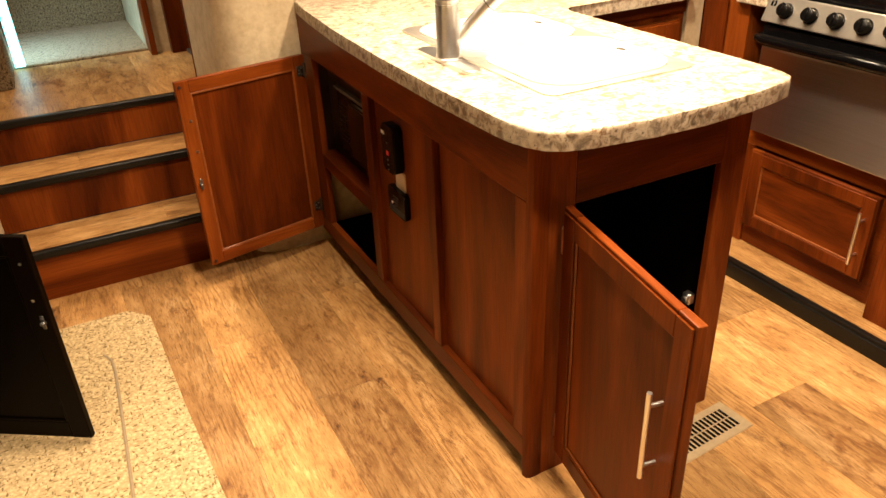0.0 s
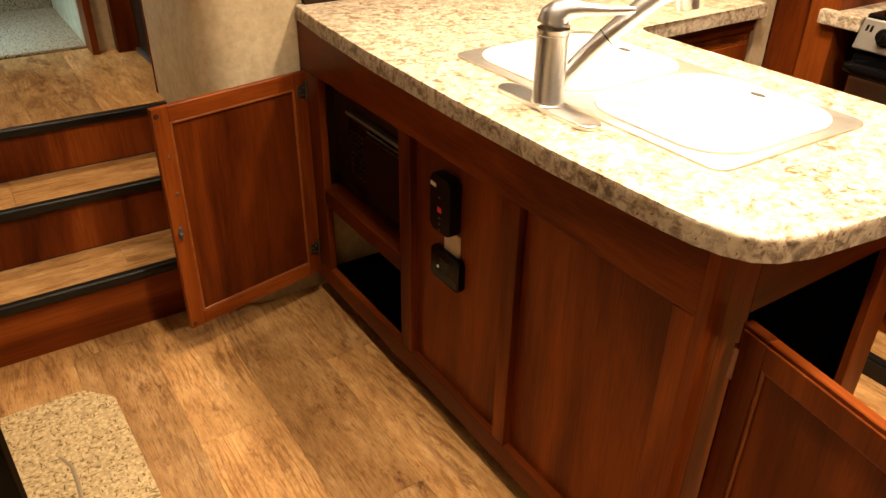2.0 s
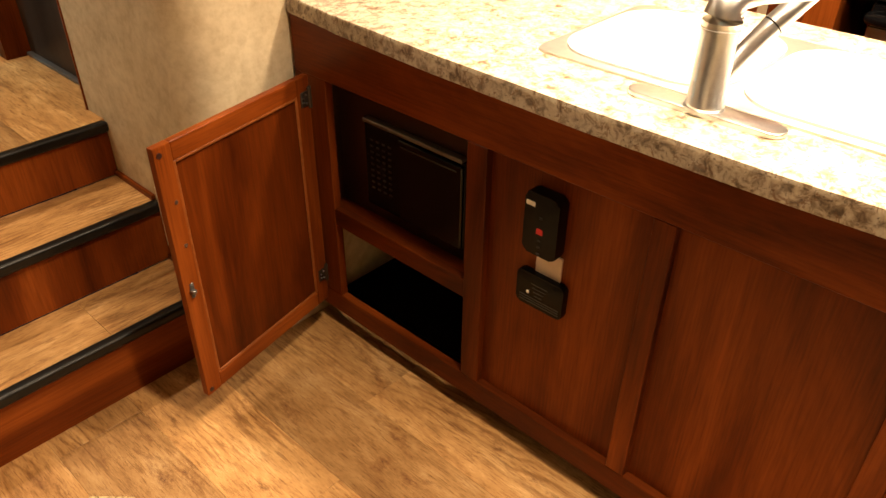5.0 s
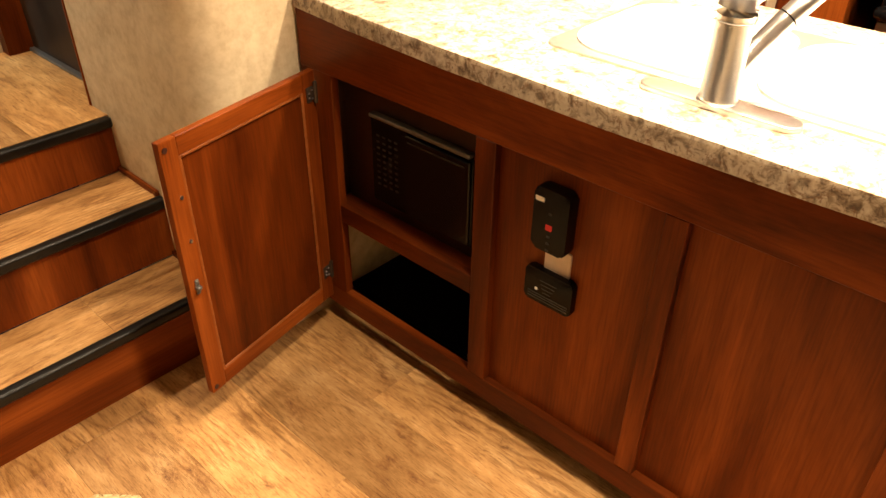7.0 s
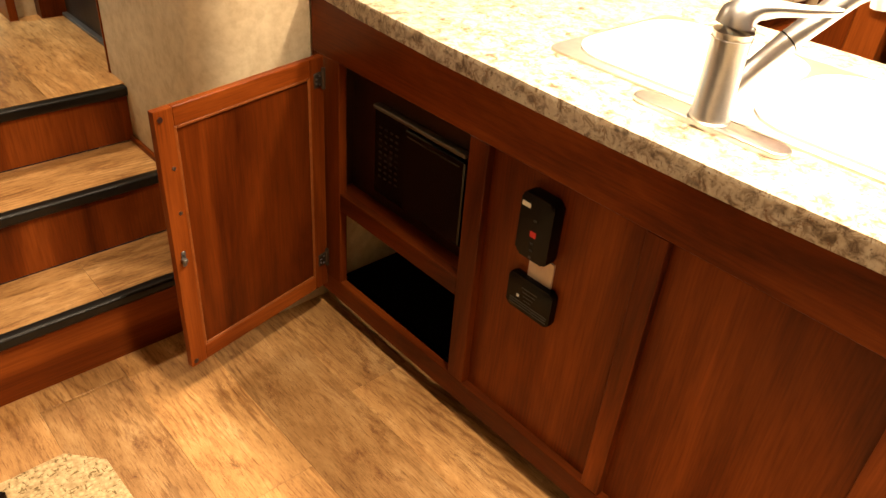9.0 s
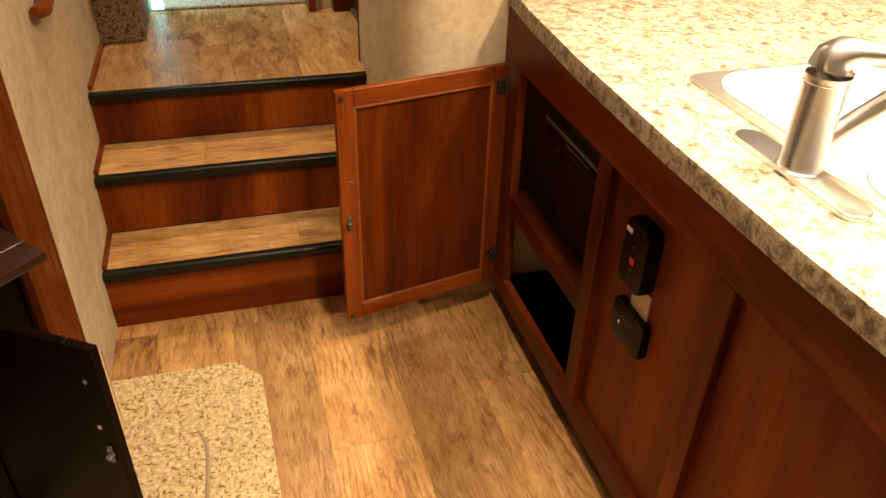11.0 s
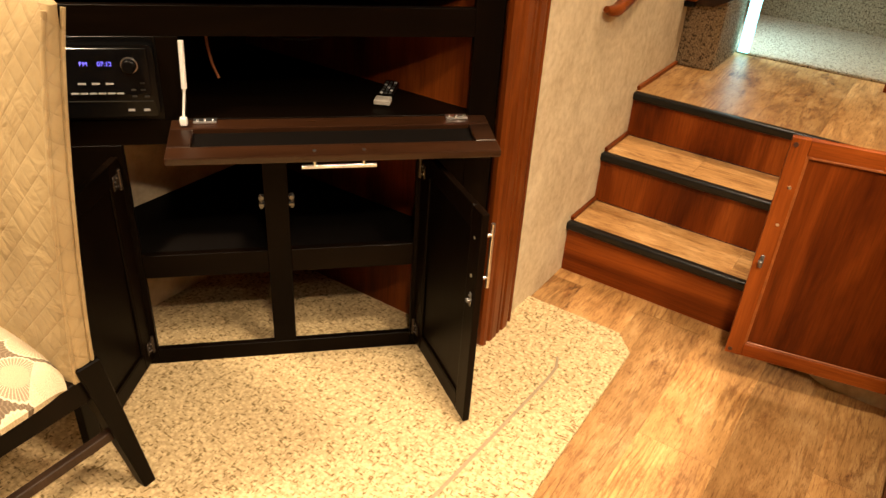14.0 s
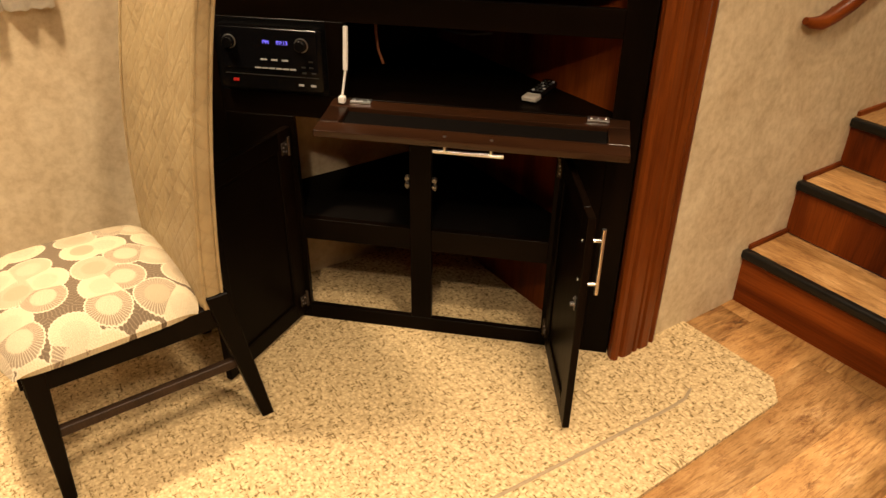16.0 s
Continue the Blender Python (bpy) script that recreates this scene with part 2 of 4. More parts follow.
def steel(name, axis, aniso=0.0):
    k = Nodes(name)
    s = [420.0, 420.0, 420.0]
    s["xyz".index(axis)] = 4.0
    f = k.noise(k.coords(tuple(s)), 1.0, 3, 0.6)
    g = k.noise(k.coords((1, 1, 1)), 7.0, 3)
    c = k.ramp(f, [(0.3, (0.54, 0.53, 0.52)), (0.7, (0.64, 0.63, 0.62))])
    r = k.math("ADD", k.math("ADD", k.math("MULTIPLY", f, 0.05), k.math("MULTIPLY", g, 0.05)), 0.22 + 0.05 * aniso)
    k.bump(f, 0.02, 0.0002)
    if aniso:
        t = k.n("ShaderNodeCombineXYZ")
        t.inputs[2].default_value = 1.0
        k.link(t.outputs[0], k.b.inputs["Tangent"])
        k.b.inputs["Anisotropic"].default_value = aniso
    return k.out(c, r, 1.0)


# Paler moulding: wear, plus light on the edge put into the colour
M_EDGE = plain("worn_lit_cherry_edge", (0.24, 0.068, 0.014), 0.4, grain=0.25, spec=0.3)
M_HINGE = plain("bronze_metal", (0.06, 0.045, 0.035), 0.4, 0.6)
M_RIM = plain("satin_steel", (0.70, 0.67, 0.62), 0.48, 1.0, grain=0.05)
M_STEEL = steel("brushed_steel", "y", 0.85)


def glow(name, colour, strength):
    k = Nodes(name)
    k.b.inputs["Emission Color"].default_value = (*colour, 1)
    k.b.inputs["Emission Strength"].default_value = strength
    return k.out(tuple(c * 0.3 for c in colour), 0.5)


M_LED_RED = glow("red_led", (1.0, 0.03, 0.02), 0.13)
M_CLOCK = glow("blue_clock", (0.2, 0.16, 1.0), 1.5)
M_LAMP = glow("lamp_diffuser", (1.0, 0.8, 0.55), 6.0)
M_PRINT = plain("pale_print", (0.34, 0.34, 0.34), 0.5)
M_PRINT_DIM = plain("dim_print", (0.018, 0.018, 0.017), 0.5)


# ---- helpers for meshes ----
def box(bm, lo, hi, bev=0.0, seg=1, m=None):
    size = [h - l for l, h in zip(lo, hi)]
    mid = [(h + l) / 2 for l, h in zip(lo, hi)]
    r = bmesh.ops.create_cube(bm, size=1.0, matrix=Matrix.LocRotScale(mid, None, size))
    vs = r["verts"]
    if bev:
        es = list({e for v in vs for e in v.link_edges})
        r2 = bmesh.ops.bevel(bm, geom=es, offset=bev, segments=seg, affect="EDGES", profile=0.6)
        vs = list({v for f in r2["faces"] for v in f.verts} | {v for v in vs if v.is_valid})
    if m is not None:
        bmesh.ops.transform(bm, matrix=m, verts=vs)
    return vs


def tube(bm, a, b, r1, r2=None, seg=16, caps=True):
    a, b = Vector(a), Vector(b)
    d = b - a
    m = Matrix.Translation((a + b) / 2) @ d.to_track_quat("Z", "Y").to_matrix().to_4x4()
    return bmesh.ops.create_cone(bm, cap_ends=caps, segments=seg, radius1=r1, radius2=r1 if r2 is None else r2, depth=d.length, matrix=m)["verts"]


def pipe(bm, pts, radii, seg=12):
    """A round bar along points, with a radius at each."""
    pts = [Vector(p) for p in pts]
    rings = []
    for i, p in enumerate(pts):
        d = (pts[min(i + 1, len(pts) - 1)] - pts[max(i - 1, 0)]).normalized()
        q = d.to_track_quat("Z", "Y")
        r = radii[i] if isinstance(radii, (list, tuple)) else radii
        rings.append([bm.verts.new(p + q @ Vector((math.cos(2 * math.pi * j / seg) * r, math.sin(2 * math.pi * j / seg) * r, 0))) for j in range(seg)])
    for a, b in zip(rings, rings[1:]):
        for j in range(seg):
            bm.faces.new((a[j], a[(j + 1) % seg], b[(j + 1) % seg], b[j]))
    bm.faces.new(rings[0][::-1])
    bm.faces.new(rings[-1])


def prism(bm, outline, z0, z1, bev=0.0, seg=2):
    """An upright prism over an outline of (x, y), counter-clockwise."""
    lo = [bm.verts.new((x, y, z0)) for x, y in outline]
    hi = [bm.verts.new((x, y, z1)) for x, y in outline]
    n = len(outline)
    top = bm.faces.new(hi)
    bot = bm.faces.new(lo[::-1])
    for i in range(n):
        bm.faces.new((lo[i], lo[(i + 1) % n], hi[(i + 1) % n], hi[i]))
    if bev:
        bmesh.ops.bevel(bm, geom=list(top.edges) + list(bot.edges), offset=bev, segments=seg, affect="EDGES", profile=0.6)


def rounded(x0, x1, y0, y1, r, seg=6):
    pts = []
    for cx, cy, a0 in ((x1 - r, y1 - r, 0), (x0 + r, y1 - r, 90), (x0 + r, y0 + r, 180), (x1 - r, y0 + r, 270)):
        for i in range(seg + 1):
            a = radians(a0 + 90 * i / seg)
            pts.append((cx + r * math.cos(a), cy + r * math.sin(a)))
    return pts


def mesh_of(name, bm, material, smooth=False):
    bmesh.ops.recalc_face_normals(bm, faces=bm.faces)
    me = bpy.data.meshes.new(name)
    bm.to_mesh(me)
    bm.free()
    me.materials.append(material)
    if smooth:
        for p in me.polygons:
            p.use_smooth = True
        me.set_sharp_from_angle(angle=radians(38))
    return me


def part(name, bm, material, parent=None, label="", smooth=False, m=None):
    ob = new(name, mesh_of(name, bm, material, smooth))
    if parent is not None:
        ob.parent = parent
    if m is not None:
        ob.matrix_basis = m
    if label:
        tagged(ob, label)
    return ob


def boxpart(name, lo, hi, material, parent=None, bev=0.0015, label="", m=None, seg=1):
    bm = bmesh.new()
    box(bm, lo, hi, bev, seg)
    return part(name, bm, material, parent, label, False, m)


def thing(name, label, category, m=None, group="", kind=""):
    ob = new(name)
    if m is not None:
        ob.matrix_basis = m
    return tagged(ob, label, category, group, kind)


def solid(name, lo, hi, material, label, category, kind="structure", bev=0.0):
    bm = bmesh.new()
    box(bm, lo, hi, bev)
    return tagged(part(name, bm, material), label, category, "", kind)


# ---- structure ----
floor = solid("floor", (-1.3, -2.6, -0.06), (2.13, 2.6, -0.004), M_SHADE_BLACK, "wood-look vinyl plank floor with golden oak grain", "floor")
# ceiling and rear walls are out of view, coloured dark to lower the bounce
solid("ceiling", (-1.35, -2.7, CEIL), (3.2, 6.0, CEIL + 0.06), M_CEIL, "plain beige ceiling out of view, kept dark to cut bounced light", "ceiling")
solid("wall_back", (-1.35, -2.72, 0), (3.2, -2.6, CEIL), M_DOORBROWN, "unseen rear wall, dark brown to cut bounced light", "wall")
solid("wall_slide", (-1.17, -2.6, 0), (-1.05, 2.3, CEIL), M_WALL, "mottled beige papered wall of the slide-out", "wall")
solid("wall_slide_end", (-1.05, 2.215, 0), (-0.2, 2.3, CEIL), M_WALL, "beige end wall of the slide-out", "wall")
solid("wall_stairs", (-0.2, 2.195, 0), (-0.075, 3.42, CEIL), M_WALL, "mottled beige papered wall beside the steps", "wall")
solid("wall_kitchen", (2.95, -2.6, 0), (3.05, 2.6, CEIL), M_WALL, "beige kitchen wall behind the range", "wall")
solid("wall_kitchen_rear", (2.13, -2.6, 0), (2.95, 0.2, CEIL), M_CHERRY_Z, "unseen wall beside the kitchen slide-out, cherry brown to cut bounced light", "wall")
solid("wall_forward", (1.02, 2.5, 0), (3.05, 2.6, CEIL), M_WALL, "beige wall behind the worktop", "wall")
solid("wall_end", (2.165, 1.875, 0), (2.235, 2.5, CEIL), M_WALL, "narrow beige wall end beside the cabinet", "wall")

# curved wall between the steps and the worktop
bm = bmesh.new()
arc = [(0.835 - 0.1 * math.cos(radians(a)), 2.6 - 0.1 * math.sin(radians(a))) for a in range(0, 91, 10)]
prism(bm, [(0.82, 3.1), (0.735, 3.1)] + arc + [(1.02, 2.5), (1.02, 2.6), (0.85, 2.615), (0.82, 2.65)], 0, CEIL)
tagged(part("wall_curved", bm, M_WALL, smooth=True), "mottled beige wall with a rounded corner beside the steps", "wall", "", "structure")
solid("wall_bath", (0.84, 3.1, 0), (0.9, 3.7, CEIL), M_WALL, "beige bathroom partition", "wall")
solid("wall_bedroom_jamb", (0.665, 3.69, 0.53), (0.9, 3.78, CEIL), M_WALL, "narrow beige wall strip by the bedroom opening", "wall")
solid("wall_bedroom_right", (0.64, 3.78, 0.5), (0.9, 6.0, CEIL), M_WALL, "beige bedroom wall", "wall")
solid("wall_bedroom_end", (-1.35, 5.9, 0.5), (0.9, 6.0, CEIL), M_WALL, "beige bedroom end wall", "wall")
solid("wall_bedroom_left", (-1.35, 3.42, 0.5), (-1.25, 5.9, CEIL), M_WALL, "beige bedroom side wall", "wall")
solid("wall_bedroom_near", (-1.25, 3.36, 0.5), (-0.2, 3.42, CEIL), M_WALL, "beige bedroom partition", "wall")
boxpart("trim", (0.642, 3.655, 0.535), (0.668, 3.79, CEIL - 0.3), M_CHERRY_Z)
tagged(bpy.data.objects["trim"], "cherry-brown door trim of the bedroom opening", "trim", "", "structure")
tagged(boxpart("trim", (0.733, 3.64, 0.535), (0.84, 3.692, CEIL - 0.3), M_CHERRY_Z), "cherry-brown door trim beside the bathroom door", "trim", "", "structure")
bath = tagged(boxpart("door_bath", (0.81, 3.11, 0.545), (0.836, 3.638, CEIL - 0.35), M_DOORBROWN), "dark brown bathroom door, closed, beside the landing", "door", "", "structure")
boxpart("threshold", (0.795, 3.11, 0.537), (0.812, 3.638, 0.548), M_GREY, bath, label="grey metal threshold strip")
tagged(boxpart("corner_trim", (0.731, 3.096, 0.535), (0.745, 3.104, CEIL - 0.3), M_CHERRY_Z), "thin brown edge trim on the wall end", "trim", "", "structure")

# landing and bedroom floor
landing = solid("landing", (-0.075, 3.021, 0.44), (0.84, 3.8, 0.527), M_SHADE_BLACK, "wood-look vinyl landing above the steps", "floor")
bm = bmesh.new()
box(bm, (-1.25, 3.775, 0.52), (0.642, 4.54, 0.548), 0.008, 2)
bedroom_carpet = part("bedroom_carpet", bm, M_CARPET_PALE)
boxpart("binding", (0.09, 3.768, 0.531), (0.642, 3.778, 0.545), M_CARPET_DARK, bedroom_carpet, 0.003, "dark stitched carpet edge")
tagged(bedroom_carpet, "beige carpet edge on the landing before the bedroom", "carpet", "", "structure")
bm = bmesh.new()
box(bm, (-1.25, 4.5, 0.521), (0.642, 5.9, 0.74), 0.02, 3)
tagged(part("bedroom_step", bm, M_CARPET_DARK), "brown carpeted step up to the bedroom", "step", "", "structure")
bm = bmesh.new()
box(bm, (-0.2, 3.432, 0.532), (0.068, 3.74, 1.3), 0.012, 3)
tagged(part("carpeted_box", bm, M_CARPET_DARK), "brown carpet-covered pillar beside the landing", "platform", "", "structure")

# slide-out carpet
bm = bmesh.new()
prism(bm, [(-1.05, -2.6), (0.36, -2.6), (0.345, 1.2), (0.32, 1.75), (0.305, 2.28), (0.24, 2.352), (-0.1, 2.352), (-0.1, 2.19), (-1.05, 2.19)], -0.003, 0.011, 0.004, 2)
slide_carpet = tagged(part("carpet", bm, M_CARPET), "tan flecked berber carpet with a cut corner", "carpet", "", "structure")
bm = bmesh.new()
pts = [(0.135, -1.2, 0.0095), (0.14, 1.45, 0.0095), (0.155, 1.8, 0.0095), (0.163, 2.02, 0.0095), (0.16, 2.08, 0.009), (0.142, 2.125, 0.007)]
pipe(bm, pts, 0.0055, 8)
# darker than the carpet: the fold's faint shading is put into the colour
part("seam", bm, plain("carpet_seam", (0.30, 0.23, 0.14), 0.9), slide_carpet, "raised fold line across the carpet")

# ---- steps ----
stairs = thing("stairs", "three cherry wood steps with black rubber nosings and vinyl treads", "stairs", kind="structure")
XL, XR = -0.075, 0.735
STEP = [(2.585, 0.0, 0.19), (2.79, 0.19, 0.371), (3.005, 0.371, 0.531)]
for i, (y, z0, z1) in enumerate(STEP):
    boxpart("riser", (XL, y, z0), (XR if i else 0.84, y + 0.015, z1 - 0.012), M_CHERRY_Z if i else M_CHERRY_X, stairs)
    yb = STEP[i + 1][0] if i < 2 else 3.0
    if i < 2:
        joint = (0.46, 0.225)[i]
        for x0, x1 in ((XL, joint - 0.0003), (joint + 0.0003, XR)):
            bm = bmesh.new()
            box(bm, (0, y + 0.004, z1 - 0.012), (x1 - x0, yb, z1 - 0.002), 0.0004)
            part("tread", bm, M_PLANK_X, stairs, m=pose(x0, 0, 0))
    bm = bmesh.new()
    box(bm, (XL, y - 0.016, z1 - 0.026), (XR, y + 0.014, z1 + 0.003), 0.008, 3)
    part("nosing", bm, M_RUBBER, stairs, "black ribbed rubber nosing", True)
for i in (0, 1):
    y, z0, z1 = STEP[i]
    boxpart("stringer", (XL, y + 0.014, z1 - 0.002), (XL + 0.011, STEP[i + 1][0], z1 + 0.014), M_CHERRY_Y, stairs)
    boxpart("stringer", (XR - 0.011, y + 0.014, z1 - 0.002), (XR, STEP[i + 1][0], z1 + 0.014), M_CHERRY_Y, stairs)
boxpart("stringer", (XL, 3.02, 0.533), (XL + 0.011, 3.42, 0.55), M_CHERRY_Y, stairs)

# handrail and the wooden rail end on the stair wall
rail = thing("handrail", "curved cherry wood grab rail on the wall", "handrail")
bm = bmesh.new()
pts = [(-0.062, 2.575, 0.892), (-0.058, 2.60, 0.884), (-0.055, 2.64, 0.88), (-0.058, 2.69, 0.888), (-0.055, 2.75, 0.91), (-0.052, 2.82, 0.945), (-0.05, 2.95, 1.02), (-0.05, 3.2, 1.16)]
pipe(bm, pts, [0.010, 0.015, 0.019, 0.021, 0.022, 0.022, 0.022, 0.022], 12)
part("rail", bm, M_CHERRY_Y, rail, smooth=True)
boxpart("bracket", (-0.075, 2.70, 0.885), (-0.062, 2.73, 0.91), M_CHERRY_Z, rail)

# ---- doors with frame and panel ----
def bar_handle(bm, x, y, z0, z1, side, r=0.005, stand=0.028):
    """An upright bar handle on two posts; side is the way it stands off along y."""
    tube(bm, (x, y + side * stand, z0), (x, y + side * stand, z1), r, seg=12)
    for z in (z0 + 0.028, z1 - 0.028):
        tube(bm, (x, y, z), (x, y + side * stand, z), r * 0.85, seg=10)


def frame_door(parent, m, w, h, out, mats, stile=0.056, th=0.018, handle=None, dots=(), panel_in=0.006, label=""):
    """A door: x from the hinge to w, z from 0 to h, thickness along y; out is the side of its outer face."""
    mz, mx, mp = mats
    bm = bmesh.new()
    y0, y1 = (-th, 0.0) if out < 0 else (0.0, th)
    box(bm, (stile - 0.004, y0 + panel_in, stile - 0.004), (w - stile + 0.004, y1 - panel_in, h - stile + 0.004))
    d = part("door", bm, mp, parent, label, False, m)
    for x in (0, w - stile):
        boxpart("stile", (x, y0, 0), (x + stile, y1, h), mz, d, 0.003, seg=2)
    for z in (0, h - stile):
        boxpart("rail", (stile - 0.0005, y0 + 0.0004, z), (w - stile + 0.0005, y1 - 0.0004, z + stile), mx, d, 0.002)
    # moulding round the panel, both faces
    bm = bmesh.new()
    for yy in (y0 + panel_in * 0.55, y1 - panel_in * 0.55):
        box(bm, (stile - 0.002, yy - 0.0025, stile - 0.002), (stile + 0.006, yy + 0.0025, h - stile + 0.002), 0.002)
        box(bm, (w - stile - 0.006, yy - 0.0025, stile - 0.002), (w - stile + 0.002, yy + 0.0025, h - stile + 0.002), 0.002)
        box(bm, (stile + 0.006, yy - 0.0025, stile - 0.002), (w - stile - 0.006, yy + 0.0025, stile + 0.006), 0.002)
        box(bm, (stile + 0.006, yy - 0.0025, h - stile - 0.006), (w - stile - 0.006, yy + 0.0025, h - stile + 0.002), 0.002)
    part("moulding", bm, M_EDGE if mx is M_CHERRY_X else mx, d)
    yo = y0 if out < 0 else y1
    if mx is M_CHERRY_X:
        bm = bmesh.new()
        ya, yb = sorted((yo, yo + out * 0.004))
        e = 0.007
        for x in (e, w - stile):
            box(bm, (x, ya, e), (x + stile - e, yb, h - e), 0.0018)
        for z in (e, h - stile):
            box(bm, (stile, ya, z), (w - stile, yb, z + stile - e), 0.0018)
        part("raised_border", bm, mz, d)
        yo += out * 0.004
    yi = y1 if out < 0 else y0
    si = 1 if out < 0 else -1
    if handle:
        bm = bmesh.new()
        bar_handle(bm, handle[0], yo, handle[1], handle[2], out)
        part("handle", bm, M_CHROME, d, "brushed nickel bar handle", True)
    for x, z in dots:
        bm = bmesh.new()
        tube(bm, (x, yi - si * 0.001, z), (x, yi + si * 0.0015, z), 0.0042, seg=12)
        part("screw", bm, M_CHROME, d)
    return d, yi, si


def catch(parent, x, y, z, side):
    bm = bmesh.new()
    box(bm, (x - 0.005, min(y, y + side * 0.004), z - 0.019), (x + 0.005, max(y, y + side * 0.004), z + 0.019), 0.0015)
    box(bm, (x - 0.003, min(y, y + side * 0.014), z - 0.004), (x + 0.008, max(y, y + side * 0.014), z + 0.004), 0.0015)
    tube(bm, (x, y, z + 0.012), (x, y + side * 0.007, z + 0.012), 0.003, seg=8)
    part("catch", bm, M_GREY, parent, "small metal roller catch", True)


def hinge(parent, x, y, z, side, dx=1, material=None):
    bm = bmesh.new()
    box(bm, (min(x, x + dx * 0.026), min(y, y + side * 0.003), z - 0.018), (max(x, x + dx * 0.026), max(y, y + side * 0.003), z + 0.018), 0.001)
    tube(bm, (x - dx * 0.004, y + side * 0.002, z - 0.026), (x - dx * 0.004, y + side * 0.002, z + 0.026), 0.005, seg=10)
    ob = part("hinge", bm, material or M_HINGE, parent, "dark metal hinge with screws", True)
    for a, b in ((0.009, 0.01), (0.019, 0.004), (0.009, -0.011), (0.019, -0.007)):
        bm = bmesh.new()
        tube(bm, (x + dx * a, y + side * 0.003, z + b), (x + dx * a, y + side * 0.005, z + b), 0.0022, seg=8)
        part("screw", bm, M_CHROME, ob)


CHERRY = (M_CHERRY_Z, M_CHERRY_X, M_CHERRY_Z)

# ---- island cabinet ----
isl = thing("island_cabinet", "cherry wood kitchen island with two open doors", "cabinet")
FX = 1.0
TOPZ = 0.877
PX = FX + 0.0195   # face of the recessed panels


def front(name, y0, y1, z0, z1, mat, d=0.022, x=FX):
    return boxpart(name, (x, y0, z0), (x + d, y1, z1), mat, isl, 0.0015)


front("rail", 1.075, 2.49, 0.742, TOPZ, M_CHERRY_Y)
front("rail", 1.075, 2.49, 0.06, 0.122, M_CHERRY_Y)
front("stile", 2.382, 2.49, 0.122, 0.742, M_CHERRY_Z)
front("stile", 1.895, 1.946, 0.122, 0.742, M_CHERRY_Z)
front("stile", 1.492, 1.534, 0.122, 0.742, M_CHERRY_Z)
front("stile", 1.075, 1.118, 0.122, 0.742, M_CHERRY_Z)
front("rail", 1.946, 2.382, 0.352, 0.402, M_CHERRY_Y)
front("panel", 1.53, 1.9, 0.118, 0.746, M_CHERRY_Z, 0.005, PX)
front("panel", 1.112, 1.496, 0.118, 0.746, M_CHERRY_Z, 0.005, PX)
bm = bmesh.new()
prism(bm, [(1.0, 1.075), (1.0, 1.066), (1.004, 1.058), (1.012, 1.055), (1.04, 1.055), (1.04, 1.075)], 0.0, TOPZ)
part("corner_post", bm, M_CHERRY_Z, isl, smooth=True)
# near-black board: the shadow under the rail is in its colour
boxpart("toe_kick", (1.05, 1.08, 0.0), (1.062, 2.49, 0.085), M_SHADE_BLACK, isl)
EY = 1.055
boxpart("stile", (1.04, EY, 0.0), (1.105, EY + 0.018, TOPZ), M_CHERRY_Z, isl)
boxpart("stile", (1.508, EY, 0.0), (1.582, EY + 0.018, TOPZ), M_CHERRY_Z, isl)
boxpart("rail", (1.105, EY + 0.0005, 0.72), (1.508, EY + 0.0175, TOPZ), M_CHERRY_X, isl)
boxpart("rail", (1.105, EY + 0.0005, 0.0), (1.508, EY + 0.0175, 0.1), M_CHERRY_X, isl)
boxpart("side_panel", (1.566, EY + 0.0185, 0.0), (1.582, 1.9, TOPZ), M_CHERRY_Z, isl)
# lining added, and near-black parts below, to darken the inside by colour
boxpart("shade_lining", (1.556, EY + 0.0185, 0.1), (1.5655, 1.5, 0.87), M_SHADE_BLACK, isl)
boxpart("bottom", (1.06, 1.075, 0.085), (1.565, 2.49, 0.1), M_SHADE_BLACK, isl)
boxpart("divider", (1.02, 1.9, 0.1), (1.565, 1.915, 0.87), M_SHADE_BLACK, isl)
boxpart("divider", (1.02, 1.5, 0.1), (1.565, 1.515, 0.87), M_SHADE_BLACK, isl)
boxpart("back_panel", (1.55, 1.915, 0.1), (1.565, 2.49, 0.87), M_SHADE_BLACK, isl)
# inner side and microwave surround: the opening's shade is put into darker wood
boxpart("inner_side", (1.02, 2.41, 0.4), (1.55, 2.425, 0.87), M_FLAP, isl)
boxpart("inner_wall", (1.019, 2.43, 0.1), (1.55, 2.445, 0.36), M_WALL, isl, label="beige wall seen inside the lower opening")
boxpart("shelf", (1.019, 1.916, 0.375), (1.55, 2.43, 0.395), M_CHERRY_Y, isl)
boxpart("microwave_surround", (1.06, 1.93, 0.396), (1.072, 2.41, 0.76), M_FLAP, isl)
# long inner door at the far end
ang = math.degrees(math.atan2(-0.082, -0.402))
d, yi, si = frame_door(isl, pose(0.988, 2.4255, 0.102, 0, 0, ang), 0.452, 0.648, -1, CHERRY, 0.043,
                       dots=((0.424, 0.52), (0.424, 0.416)), handle=(0.424, 0.40, 0.54))
catch(d, 0.433, yi, 0.305, si)
hinge(d, 0.008, yi, 0.595, si)
hinge(d, 0.008, yi, 0.09, si)
for z in (0.015, 0.63):
    bm = bmesh.new()
    tube(bm, (0.440, yi - si * 0.001, z), (0.440, yi + si * 0.002, z), 0.006, seg=12)
    part("bumper", bm, M_GROMMET, d, "dark round door bumper")
